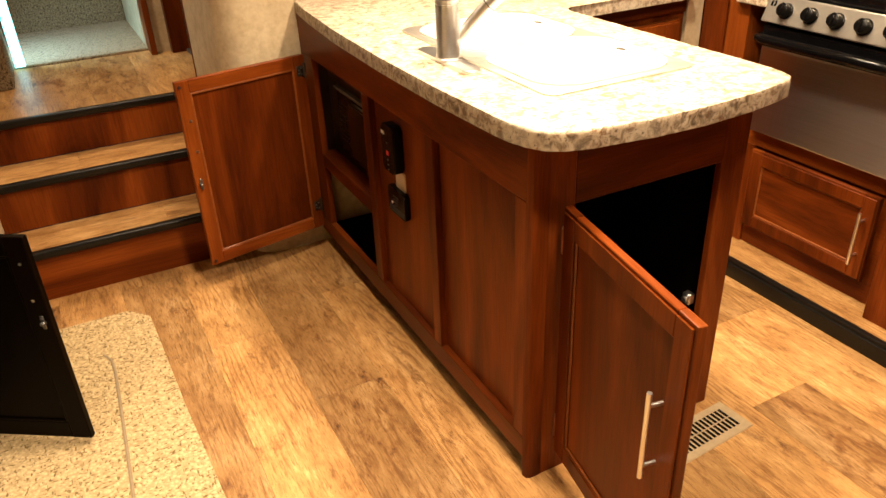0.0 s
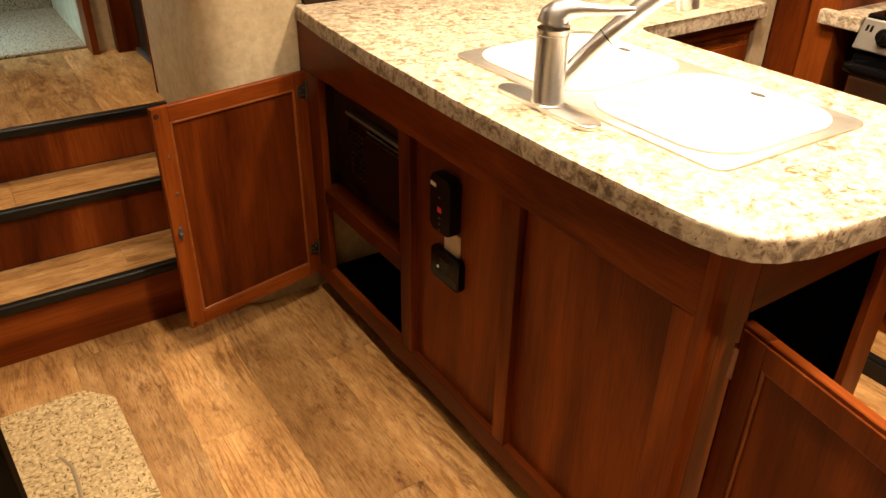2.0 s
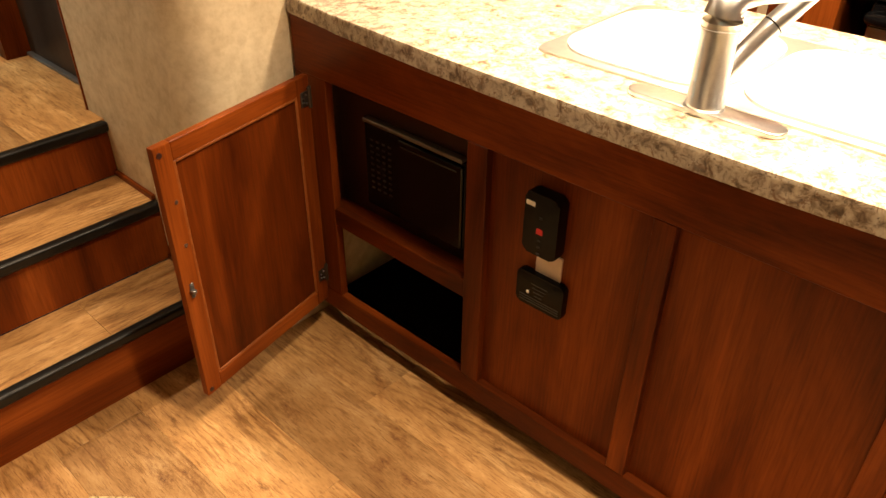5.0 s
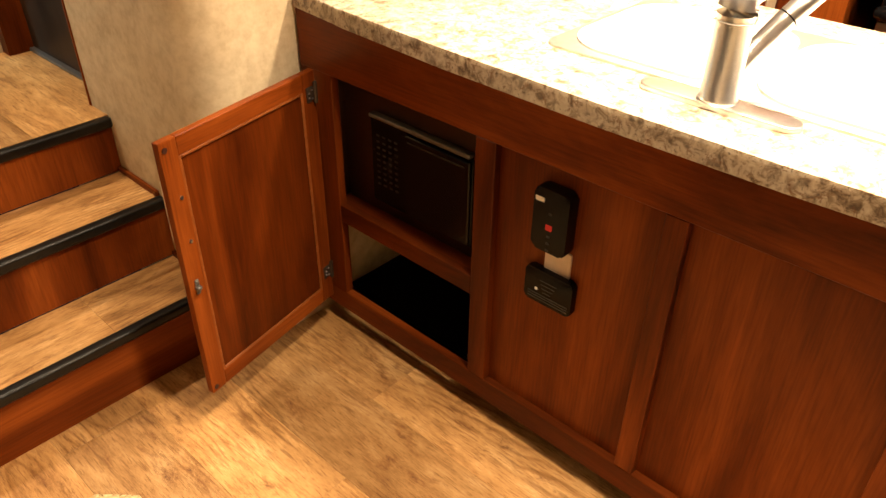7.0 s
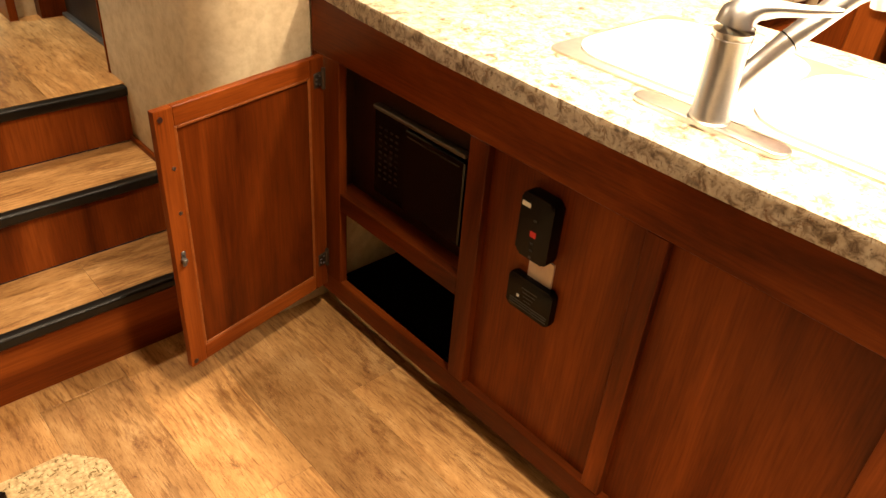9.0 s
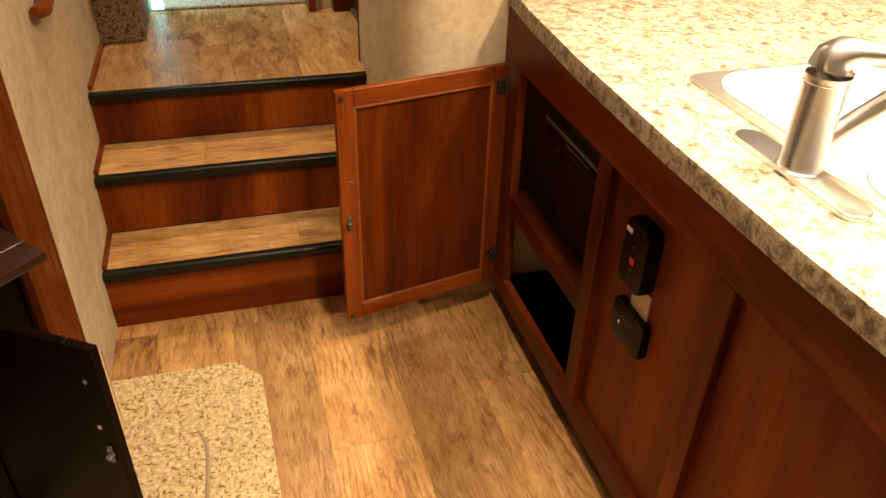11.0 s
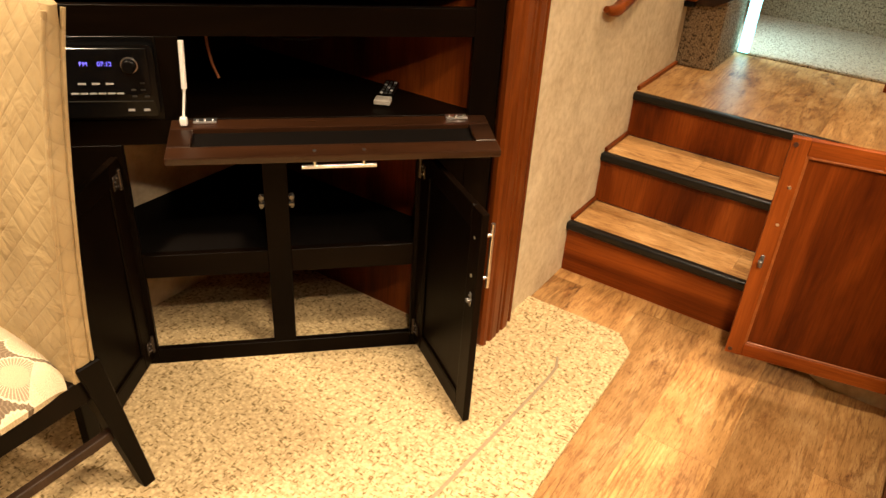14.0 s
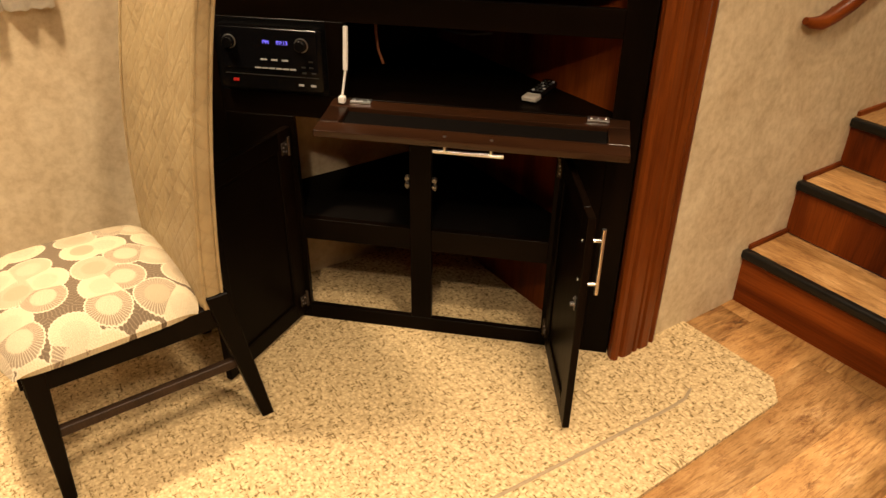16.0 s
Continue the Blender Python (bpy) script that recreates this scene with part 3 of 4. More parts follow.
# door at the near end
ang = math.degrees(math.atan2(-0.443, -0.074))
d, yi, si = frame_door(isl, pose(1.082, 1.034, 0.085, 0, 0, ang), 0.447, 0.648, -1, CHERRY, 0.052, handle=(0.392, 0.30, 0.49))
for z in (0.075, 0.57):
    bm = bmesh.new()
    tube(bm, (-0.004, -0.012, z - 0.03), (-0.004, -0.012, z + 0.03), 0.005, seg=10)
    box(bm, (-0.004, -0.020, z - 0.03), (0.014, -0.0175, z + 0.03), 0.001)
    part("hinge", bm, M_CHROME, d, "nickel hinge", True)
bm = bmesh.new()
box(bm, (1.488, 1.075, 0.33), (1.508, 1.10, 0.36), 0.003)
tube(bm, (1.482, 1.088, 0.345), (1.494, 1.088, 0.345), 0.007, seg=10)
part("catch", bm, M_CHROME, isl, "small metal catch inside the cabinet", True)

# ---- microwave in the island ----
mw = thing("microwave", "black microwave oven inside the open island cabinet", "microwave")
boxpart("body", (1.05, 1.99, 0.43), (1.45, 2.31, 0.655), M_BLACK, mw, 0.006, seg=2)
boxpart("door", (1.042, 1.995, 0.436), (1.05, 2.19, 0.645), M_BLACKGLASS, mw, 0.003)
boxpart("top_strip", (1.04, 1.995, 0.655), (1.06, 2.305, 0.665), M_GREY, mw, 0.002, "grey metal top edge")
bm = bmesh.new()
for i in range(9):
    for j in range(4):
        box(bm, (1.0485, 2.22 + j * 0.02, 0.48 + i * 0.016), (1.052, 2.23 + j * 0.02, 0.485 + i * 0.016))
part("vent", bm, M_PRINT_DIM, mw, "rows of small vent slots")
boxpart("door_edge", (1.0405, 2.01, 0.63), (1.0425, 2.18, 0.633), M_PRINT_DIM, mw, 0)

# ---- alarms on the island ----
co = thing("gas_alarm", "black plastic gas alarm with a red light on the island", "alarm")
bm = bmesh.new()
prism(bm, rounded(1.709, 1.788, 0.566, 0.701, 0.012), 0, 0.031, 0.006, 3)
bmesh.ops.transform(bm, matrix=Matrix(((0, 0, -1, PX), (1, 0, 0, 0), (0, 1, 0, 0), (0, 0, 0, 1))), verts=bm.verts)
part("case", bm, M_BLACK, co, smooth=True)
XF = PX - 0.0315
boxpart("white_tag", (XF - 0.0008, 1.764, 0.672), (XF + 0.002, 1.784, 0.681), M_WHITE, co, 0, "small white sticker")
boxpart("light", (XF - 0.001, 1.742, 0.616), (XF + 0.002, 1.756, 0.628), M_LED_RED, co, 0, "small red light")
for i, z in enumerate((0.65, 0.60, 0.585, 0.57)):
    boxpart("button", (XF - 0.001, 1.745, z), (XF + 0.002, 1.752, z + 0.004), M_PRINT_DIM, co, 0)
lp = thing("leak_detector", "small black detector with pale print and a white light", "detector")
bm = bmesh.new()
prism(bm, rounded(1.688, 1.802, 0.428, 0.508, 0.010), 0, 0.018, 0.004, 2)
bmesh.ops.transform(bm, matrix=Matrix(((0, 0, -1, PX), (1, 0, 0, 0), (0, 1, 0, 0), (0, 0, 0, 1))), verts=bm.verts)
part("case", bm, M_BLACK, lp, smooth=True)
XF = PX - 0.0185
boxpart("light", (XF - 0.001, 1.769, 0.458), (XF + 0.002, 1.775, 0.464), M_WHITE, lp, 0, "small white light")
for i in range(4):
    boxpart("print", (XF - 0.0006, 1.725 + 0.004 * i, 0.484 - 0.009 * i), (XF + 0.002, 1.765 - 0.003 * i, 0.4855 - 0.009 * i), M_PRINT_DIM, lp, 0)
for i in range(3):
    boxpart("print", (XF - 0.0006, 1.695, 0.448 - 0.006 * i), (XF + 0.002, 1.792, 0.4505 - 0.006 * i), M_PRINT_DIM, lp, 0)
tag = tagged(boxpart("paper_label", (PX - 0.004, 1.708, 0.495), (PX + 0.0001, 1.768, 0.563), M_LABEL, None, 0), "pale pink paper label on the island panel", "label")

# ---- worktop ----
out = [(1.0, 2.495), (0.978, 2.3), (0.957, 2.0), (0.947, 1.65), (0.948, 1.35), (0.957, 1.13)]
out += [(0.962 + 0.0, 1.08), (0.972, 1.04), (0.992, 1.005), (1.02, 0.985), (1.07, 0.969), (1.2, 0.953), (1.33, 0.948), (1.46, 0.957), (1.55, 0.972), (1.59, 0.983), (1.612, 1.0), (1.622, 1.03), (1.624, 1.07), (1.624, 1.80), (1.628, 1.825), (1.64, 1.84), (1.66, 1.845), (2.16, 1.845), (2.16, 2.495)]
top = thing("worktop", "cream and brown speckled laminate worktop with rounded corners", "worktop")
bm = bmesh.new()
prism(bm, out, 0.875, 0.914, 0.006, 3)
part("top", bm, M_GRANITE, top, smooth=True)
bm = bmesh.new()
ring = []
for i, (x, y) in enumerate(out):
    ax, ay = out[i - 1] if i else out[0]
    bx, by = out[min(i + 1, len(out) - 1)]
    n = Vector((by - ay, ax - bx)).normalized()
    n = -n if i < len(out) - 2 else Vector((1, 0))
    ring.append((x - n.x * 0.0012, y - n.y * 0.0012) if i < len(out) - 2 else (x + 0.0012, y))
ring = ring[:-2]
cols = [[bm.verts.new((x, y, z)) for z in (0.8765, 0.879, 0.905, 0.9075)] for x, y in ring]
for p, q in zip(cols, cols[1:]):
    for j in range(3):
        bm.faces.new((p[j], q[j], q[j + 1], p[j + 1]))
bmesh.ops.solidify(bm, geom=list(bm.faces), thickness=0.001)
part("edge_band", bm, M_GRANITE, top, "speckled laminate edge strip", True)

sink = thing("sink", "stainless steel double sink with white fitted covers", "sink")
bm = bmesh.new()
prism(bm, rounded(1.105, 1.502, 1.157, 1.883, 0.03), 0.913, 0.9185, 0.002, 2)
part("rim", bm, M_RIM, sink, smooth=True)
for y0, y1 in ((1.178, 1.514), (1.526, 1.865)):
    bm = bmesh.new()
    prism(bm, rounded(1.127, 1.484, y0, y1, 0.095, 12), 0.9184, 0.9235, 0.002, 3)
    cover = part("cover", bm, M_WHITE, sink, "white plastic sink cover with a finger hole", True)
    # finger hole drawn as a dark disc, its shade put into the colour
    bm = bmesh.new()
    prism(bm, [(1.44 + 0.009 * math.cos(radians(a)), (y0 + y1) / 2 + 0.017 * math.sin(radians(a))) for a in range(0, 360, 20)], 0.9236, 0.924)
    part("finger_hole", bm, plain("shaded_hole", (0.06, 0.05, 0.04), 0.7), cover)

fau = thing("faucet", "brushed nickel pull-out kitchen faucet with a long base plate", "faucet")
bm = bmesh.new()
prism(bm, rounded(1.043, 1.09, 1.386, 1.65, 0.0234, 8), 0.914, 0.923, 0.003, 3)
part("base_plate", bm, M_CHROME, fau, smooth=True)
bm = bmesh.new()
FXX, FY = 1.069, 1.52
pipe(bm, [(FXX, FY, z) for z in (0.922, 0.925, 0.927, 0.931, 0.933, 1.044, 1.0445, 1.048, 1.0485, 1.053)], [0.032, 0.032, 0.030, 0.030, 0.0285, 0.0280, 0.0295, 0.0295, 0.0278, 0.0278], 28)
part("body", bm, M_CHROME, fau, smooth=True)
bm = bmesh.new()
pipe(bm, [(FXX, FY, 1.0525), (FXX, FY, 1.058), (FXX, FY, 1.066), (FXX + 0.002, FY - 0.001, 1.076), (FXX + 0.008, FY - 0.007, 1.085), (FXX + 0.02, FY - 0.02, 1.091), (FXX + 0.036, FY - 0.04, 1.093), (FXX + 0.056, FY - 0.066, 1.094), (FXX + 0.076, FY - 0.095, 1.098), (FXX + 0.083, FY - 0.105, 1.1)],
     [0.0288, 0.0293, 0.0295, 0.0285, 0.024, 0.0165, 0.0115, 0.0085, 0.007, 0.004], 20)
part("lever", bm, M_CHROME, fau, smooth=True)
bm = bmesh.new()
sp = [(FXX + 0.02, FY - 0.002, 0.955), (FXX + 0.05, FY - 0.02, 0.995), (FXX + 0.085, FY - 0.043, 1.04), (FXX + 0.125, FY - 0.07, 1.085), (FXX + 0.16, FY - 0.092, 1.12)]
pipe(bm, sp, [0.0165, 0.0165, 0.017, 0.0175, 0.018], 20)
spout = part("spout", bm, M_CHROME, fau, smooth=True)
bm = bmesh.new()
a, b = Vector(sp[2]), Vector(sp[3])
tube(bm, a, a + (b - a) * 0.03, 0.0176, seg=20)
part("ring", bm, M_BLACK, spout, "thin black joint ring")
bm = bmesh.new()
e = Vector(sp[-1])
pipe(bm, [e - Vector((0.01, -0.006, 0.01)), e, e + Vector((0.02, -0.012, 0.008)), e + Vector((0.035, -0.022, -0.002)), e + Vector((0.038, -0.024, -0.028))], [0.018, 0.021, 0.023, 0.022, 0.019], 20)
part("spray_head", bm, M_CHROME, fau, smooth=True)

# dark panel on the forward wall behind the worktop
pan = tagged(boxpart("wall_panel", (1.022, 2.474, 0.915), (2.16, 2.498, 1.9), M_DOORBROWN), "dark grey-brown wood panel above the worktop", "panel")
outlet = thing("outlet", "dark framed outlet on the brown panel", "outlet")
boxpart("frame", (1.115, 2.462, 0.995), (1.20, 2.4735, 1.12), plain("taupe_plastic", (0.09, 0.075, 0.055), 0.5), outlet, 0.003)
boxpart("socket", (1.135, 2.459, 1.012), (1.18, 2.463, 1.1), M_BLACK, outlet, 0.001)

# ---- forward base cabinet ----
fc = thing("base_cabinet", "cherry wood base cabinet below the forward worktop", "cabinet")
boxpart("body", (1.64, 1.885, 0.0), (2.16, 2.48, 0.874), M_CHERRY_Z, fc)
boxpart("rail", (1.64, 1.876, 0.83), (2.16, 1.8845, 0.874), M_CHERRY_X, fc)
frame_door(fc, pose(1.66, 1.8845, 0.1), 0.47, 0.71, -1, CHERRY, 0.06)

# ---- kitchen slide-out: range, drawer cabinet ----
kf = solid("kitchen_slide_floor", (2.145, 0.2, 0.0), (2.95, 1.72, 0.058), M_SHADE_BLACK, "raised wood-look floor of the kitchen slide-out", "floor")
bm = bmesh.new()
box(bm, (2.12, 0.2, -0.003), (2.145, 1.72, 0.05), 0.006, 2)
box(bm, (2.128, 0.2, 0.046), (2.15, 1.72, 0.0605), 0.004, 2)
tagged(part("slide_seal", bm, M_RUBBER, smooth=True), "black rubber seal along the slide-out edge", "trim", "", "structure")
boxpart("plank", (2.151, 0.2, 0.0582), (2.5, 1.72, 0.0605), M_PLANK, kf, 0)
col = tagged(boxpart("tall_panel", (2.252, 1.69, 0.0), (2.95, 1.9, CEIL), M_CHERRY_Z), "tall cherry wood panel beside the range", "panel")
boxpart("edge_strip", (2.238, 1.775, 0.0), (2.2515, 1.875, CEIL), M_CHERRY_Z, col, 0.004)
sc = tagged(boxpart("side_worktop", (2.23, 1.612, 0.875), (2.95, 1.735, 0.914), M_GRANITE, None, 0.005, seg=2), "short speckled worktop beside the range", "worktop")
rc = thing("drawer_cabinet", "cherry wood base cabinet with a paneled door below the range", "cabinet")
boxpart("body", (2.268, 0.6, 0.0605), (2.9, 1.69, 0.478), M_CHERRY_Y, rc)
boxpart("rail", (2.2575, 1.1, 0.425), (2.268, 1.69, 0.478), M_CHERRY_Y, rc)
boxpart("filler", (2.2575, 1.586, 0.0605), (2.268, 1.69, 0.424), M_CHERRY_Z, rc)
CHERRY_YDOOR = (M_CHERRY_Z, M_CHERRY_X, M_CHERRY_X)
frame_door(rc, pose(2.2565, 1.58, 0.14, 0, 0, -90), 0.47, 0.28, -1, CHERRY_YDOOR, 0.048, handle=(0.44, 0.06, 0.23))
boxpart("side_block", (2.20, 0.6, 0.0605), (2.268, 1.05, 0.478), M_CHERRY_Z, rc)
rg = thing("range", "stainless steel gas range with black knobs and oven handle", "range")
RL, RR = 1.605, 1.05
boxpart("body", (2.25, RR, 0.482), (2.88, RL, 0.912), M_BLACK, rg, 0.003)
boxpart("oven_door", (2.222, RR + 0.005, 0.487), (2.25, RL - 0.005, 0.765), M_STEEL, rg, 0.006, seg=2)
boxpart("glass_band", (2.214, RR + 0.005, 0.7655), (2.25, RL - 0.005, 0.829), M_BLACKGLASS, rg, 0.004, "black glass band")
bm = bmesh.new()
pipe(bm, [(2.22, RL - 0.006, 0.79), (2.198, RL - 0.012, 0.793), (2.186, RL - 0.04, 0.795), (2.184, 1.33, 0.797), (2.186, RR + 0.05, 0.795), (2.198, RR + 0.012, 0.793), (2.22, RR + 0.006, 0.79)], 0.016, 14)
part("handle", bm, M_BLACKGLASS, rg, "black oven handle", True)
bm = bmesh.new()
box(bm, (-0.012, RR, 0.0), (0.012, RL, 0.082), 0.004, 2)
bmesh.ops.transform(bm, matrix=pose(2.216, 0, 0.838, 0, 22, 0), verts=bm.verts)
panel = part("control_panel", bm, plain("pale_steel", (0.36, 0.34, 0.31), 0.32, 0.6, scale=25), rg)
for i in range(5):
    bm = bmesh.new()
    y = 1.528 - i * 0.087
    pipe(bm, [(0, 0, 0), (-0.004, 0, 0), (-0.006, 0, 0), (-0.024, 0, 0), (-0.026, 0, 0)], [0.024, 0.024, 0.021, 0.019, 0.016], 18)
    box(bm, (-0.030, -0.0045, -0.019), (-0.02, 0.0045, 0.019), 0.002)
    bmesh.ops.transform(bm, matrix=pose(2.219, y, 0.880, 0, 22, 0), verts=bm.verts)
    knob = part("knob", bm, M_BLACK, panel, smooth=True)
bm = bmesh.new()
for dy in (0.0, 0.012):
    box(bm, (-0.0135, 1.572 + dy, 0.048), (-0.011, 1.578 + dy, 0.064), 0, m=pose(2.216, 0, 0.838, 0, 22, 0))
part("emblem", bm, M_BLACK, panel)
boxpart("cooktop", (2.24, 1.05, 0.912), (2.88, 1.605, 0.927), M_BLACKGLASS, rg, 0.004)
bm = bmesh.new()
for i in range(8):
    x = 2.29 + i * 0.07
    box(bm, (x, 1.07, 0.947), (x + 0.008, 1.585, 0.956), 0.002)
for y in (1.08, 1.24, 1.41, 1.575):
    box(bm, (2.28, y, 0.927), (2.80, y + 0.008, 0.948), 0.002)
part("grate", bm, M_BLACK, rg, "black wire burner grate")
for x in (2.40, 2.68):
    for y in (1.2, 1.5):
        bm = bmesh.new()
        pipe(bm, [(x, y, 0.927), (x, y, 0.937), (x, y, 0.942)], [0.04, 0.038, 0.02], 18)
        part("burner", bm, M_CHROME, rg, "metal burner cap", True)

# floor vent
vent = thing("floor_vent", "beige metal floor vent with rows of slots", "vent", pose(1.49, 0.965, 0.0, 0, 0, 4))
bm = bmesh.new()
box(bm, (-0.125, -0.055, -0.002), (0.125, 0.055, 0.004), 0.0015)
part("frame", bm, plain("tan_enamel", (0.46, 0.36, 0.23), 0.4), vent)
# slots are near-black boxes on the plate, coloured as shaded holes
for i in range(14):
    for j in range(2):
        boxpart("slot", (-0.1 + i * 0.0145, -0.034 + j * 0.036, 0.0041), (-0.091 + i * 0.0145, -0.002 + j * 0.036, 0.0046), M_SHADE_BLACK, vent, 0)

# glowing box in place of daylight through the narrow bedroom door gap
tagged(boxpart("daylight_glow_strip", (0.078, 3.742, 0.55), (0.118, 3.768, 1.5), glow("bluish_daylight", (0.28, 0.85, 0.95), 5.0), None, 0), "narrow glowing strip put in for bluish daylight at the door gap", "light strip")
board = thing("wall_board", "dark brown wooden board on the wall above the landing", "board")
bm = bmesh.new()
prism(bm, [(-0.074, 0.776), (0.025, 0.774), (0.095, 0.815), (0.095, 1.3), (-0.074, 1.3)], 0, 0.03, 0.003, 2)
bmesh.ops.transform(bm, matrix=Matrix(((1, 0, 0, 0), (0, 0, -1, 3.43), (0, 1, 0, 0), (0, 0, 0, 1))), verts=bm.verts)
part("plank", bm, M_FLAP, board)
boxpart("side_strip", (-0.0745, 3.36, 0.79), (-0.03, 3.399, 1.25), M_CHERRY_Z, board, 0.004)
boxpart("foot", (-0.074, 3.362, 0.768), (-0.035, 3.395, 0.79), M_BLACK, board, 0.003)

# ---- entertainment cabinet, set across the corner ----
ENT = pose(-1.0677, 1.0677, 0, 0, 0, 45)
ent = thing("entertainment_cabinet", "dark espresso corner entertainment cabinet with open doors and flap", "cabinet", ENT)


def ep(name, u0, u1, z0, z1, mat=None, y0=0.0, y1=0.019, bev=0.0012, label="", parent=None):
    return boxpart(name, (u0, y0, z0), (u1, y1, z1), mat or M_DARK_X, parent or ent, bev, label)


CT = 2.0
ep("stile", 1.305, 1.375, 0.0, CT, M_DARK_Z)
ep("stile", 0.10, 0.30, 0.0, CT, M_DARK_Z)
ep("stile", 1.182, 1.305, 0.0, 0.66, M_DARK_Z)
ep("stile", 0.30, 0.49, 0.0, 0.66, M_DARK_Z)
ep("stile", 0.80, 0.86, 0.058, 0.66, M_DARK_Z)
ep("rail", 0.49, 1.182, 0.0, 0.058)
ep("rail", 0.49, 0.80, 0.29, 0.357)
ep("rail", 0.86, 1.182, 0.29, 0.357)
ep("rail", 0.30, 1.305, 0.66, 0.722)
ep("rail", 0.30, 1.305, 0.912, 0.978)
ep("rail", 0.30, 1.305, 1.75, CT)
ep("stile", 0.595, 0.643, 0.722, 0.912, M_DARK_Z)
ep("stile", 0.30, 0.36, 0.978, 1.75, M_DARK_Z)
ep("radio_panel", 0.30, 0.595, 0.722, 0.912, M_BLACK)
# inside
def shelf(z0, z1, mat):
    bm = bmesh.new()
    prism(bm, [(0.14, 0.0195), (1.36, 0.0195), (0.75, 0.63)], z0, z1)
    part("shelf", bm, mat, ent)


shelf(0.70, 0.7215, M_DARK_X)
# near-black shelves: the openings' shade is put into the colour
shelf(0.335, 0.3565, M_SHADE_BLACK)
shelf(0.9125, 0.93, M_SHADE_BLACK)
boxpart("inner_side", (-0.82, -0.012, 0.0), (0.0, 0.0, CT), M_CHERRY_Z, ent, 0, "reddish wood inner side", pose(1.345, 0.022, 0, 0, 0, -45))
boxpart("inner_side", (0.0, -0.012, 0.0), (0.82, 0.0, 0.70), M_WALL, ent, 0, "beige inner side", pose(0.17, 0.022, 0, 0, 0, 45))
# upper half of the beige side, coloured near-black as shade
boxpart("inner_side", (0.0, -0.012, 0.7005), (0.82, 0.0, CT), M_SHADE_BLACK, ent, 0, "", pose(0.17, 0.022, 0, 0, 0, 45))
tv = thing("television", "black television screen in the cabinet opening", "television", ENT)
boxpart("screen", (0.37, 0.06, 0.985), (1.30, 0.075, 1.6), M_BLACKGLASS, tv, 0.003)
boxpart("bezel", (0.36, 0.075, 0.978), (1.305, 0.10, 1.62), M_BLACK, tv, 0.004)

DARK = (M_DARK_Z, M_DARK_X, M_DARK_Z)
ang = math.degrees(math.atan2(-0.35, 0.073))
d, yi, si = frame_door(ent, pose(1.193, -0.001, 0.032, 0, 0, ang), 0.357, 0.60, 1, DARK, 0.052, dots=((0.33, 0.43), (0.33, 0.53)), handle=(0.325, 0.385, 0.555))
catch(d, 0.338, yi, 0.37, si)
hinge(d, 0.006, yi, 0.05, si)
hinge(d, 0.006, yi, 0.55, si)
ang = math.degrees(math.atan2(-0.227, -0.0615))
d, yi, si = frame_door(ent, pose(0.478, -0.001, 0.032, 0, 0, ang), 0.357, 0.60, -1, DARK, 0.052, handle=(0.325, 0.385, 0.555))
hinge(d, 0.006, yi, 0.05, si)
hinge(d, 0.02, yi, 0.55, si)
for u, dx in ((0.80, -1), (0.86, 1)):
    bm = bmesh.new()
    for z in (0.482, 0.502):
        box(bm, (min(u, u + dx * 0.014), 0.002, z), (max(u, u + dx * 0.014), 0.016, z + 0.012), 0.002)
    tube(bm, (u + dx * 0.008, 0.009, 0.477), (u + dx * 0.008, 0.009, 0.517), 0.004, seg=8)
    part("catch", bm, M_GREY, ent, "small metal double-roller catch", True)

# drop-down flap
flap_m = pose(0.607, -0.001, 0.7205, 6, 0, 0)
W, D = 0.74, 0.175
bm = bmesh.new()
box(bm, (0, -0.044, -0.018), (W, -0.0, 0), 0.003, 2)
box(bm, (0, -D, -0.018), (W, -D + 0.05, 0), 0.003, 2)
flap = part("flap", bm, M_FLAP, ent, "brown-black drop-down flap, open", False, flap_m)
boxpart("flap_side", (0, -D + 0.05, -0.0176), (0.05, -0.044, -0.0004), M_FLAP, flap, 0.002)
boxpart("flap_side", (W - 0.05, -D + 0.05, -0.0176), (W, -0.044, -0.0004), M_FLAP, flap, 0.002)
# recess shade is put into this panel's near-black colour
boxpart("flap_panel", (0.046, -D + 0.046, -0.0165), (W - 0.046, -0.04, -0.0125), M_SHADE_BLACK, flap, 0)
bm = bmesh.new()
HY = -D + 0.02
tube(bm, (0.287, HY, -0.04), (0.455, HY, -0.04), 0.0055, seg=12)
for x in (0.316, 0.426):
    tube(bm, (x, HY, -0.04), (x, HY, -0.018), 0.0045, seg=10)
part("handle", bm, M_CHROME, flap, "brushed nickel bar handle", True)
for x in (0.316, 0.426):
    bm = bmesh.new()
    tube(bm, (x, -D + 0.02, -0.001), (x, -D + 0.02, 0.0015), 0.0042, seg=12)
    part("screw", bm, M_CHROME, flap)
for x in (0.075, W - 0.075):
    bm = bmesh.new()
    box(bm, (x - 0.026, -0.018, 0), (x + 0.026, 0.002, 0.003), 0.001)
    tube(bm, (x - 0.026, -0.02, 0.003), (x + 0.026, -0.02, 0.003), 0.0032, seg=8)
    for dx in (-0.017, 0, 0.017):
        tube(bm, (x + dx, -0.009, 0.002), (x + dx, -0.009, 0.006), 0.003, seg=8)
    part("hinge", bm, M_CHROME, flap, "bright metal hinge", True)
bm = bmesh.new()
tube(bm, (0.649, -0.006, 0.905), (0.646, -0.016, 0.80), 0.0062, seg=12)
tube(bm, (0.646, -0.016, 0.80), (0.638, -0.03, 0.734), 0.0032, seg=10)
box(bm, (0.630, -0.04, 0.7205), (0.646, -0.022, 0.738), 0.002)
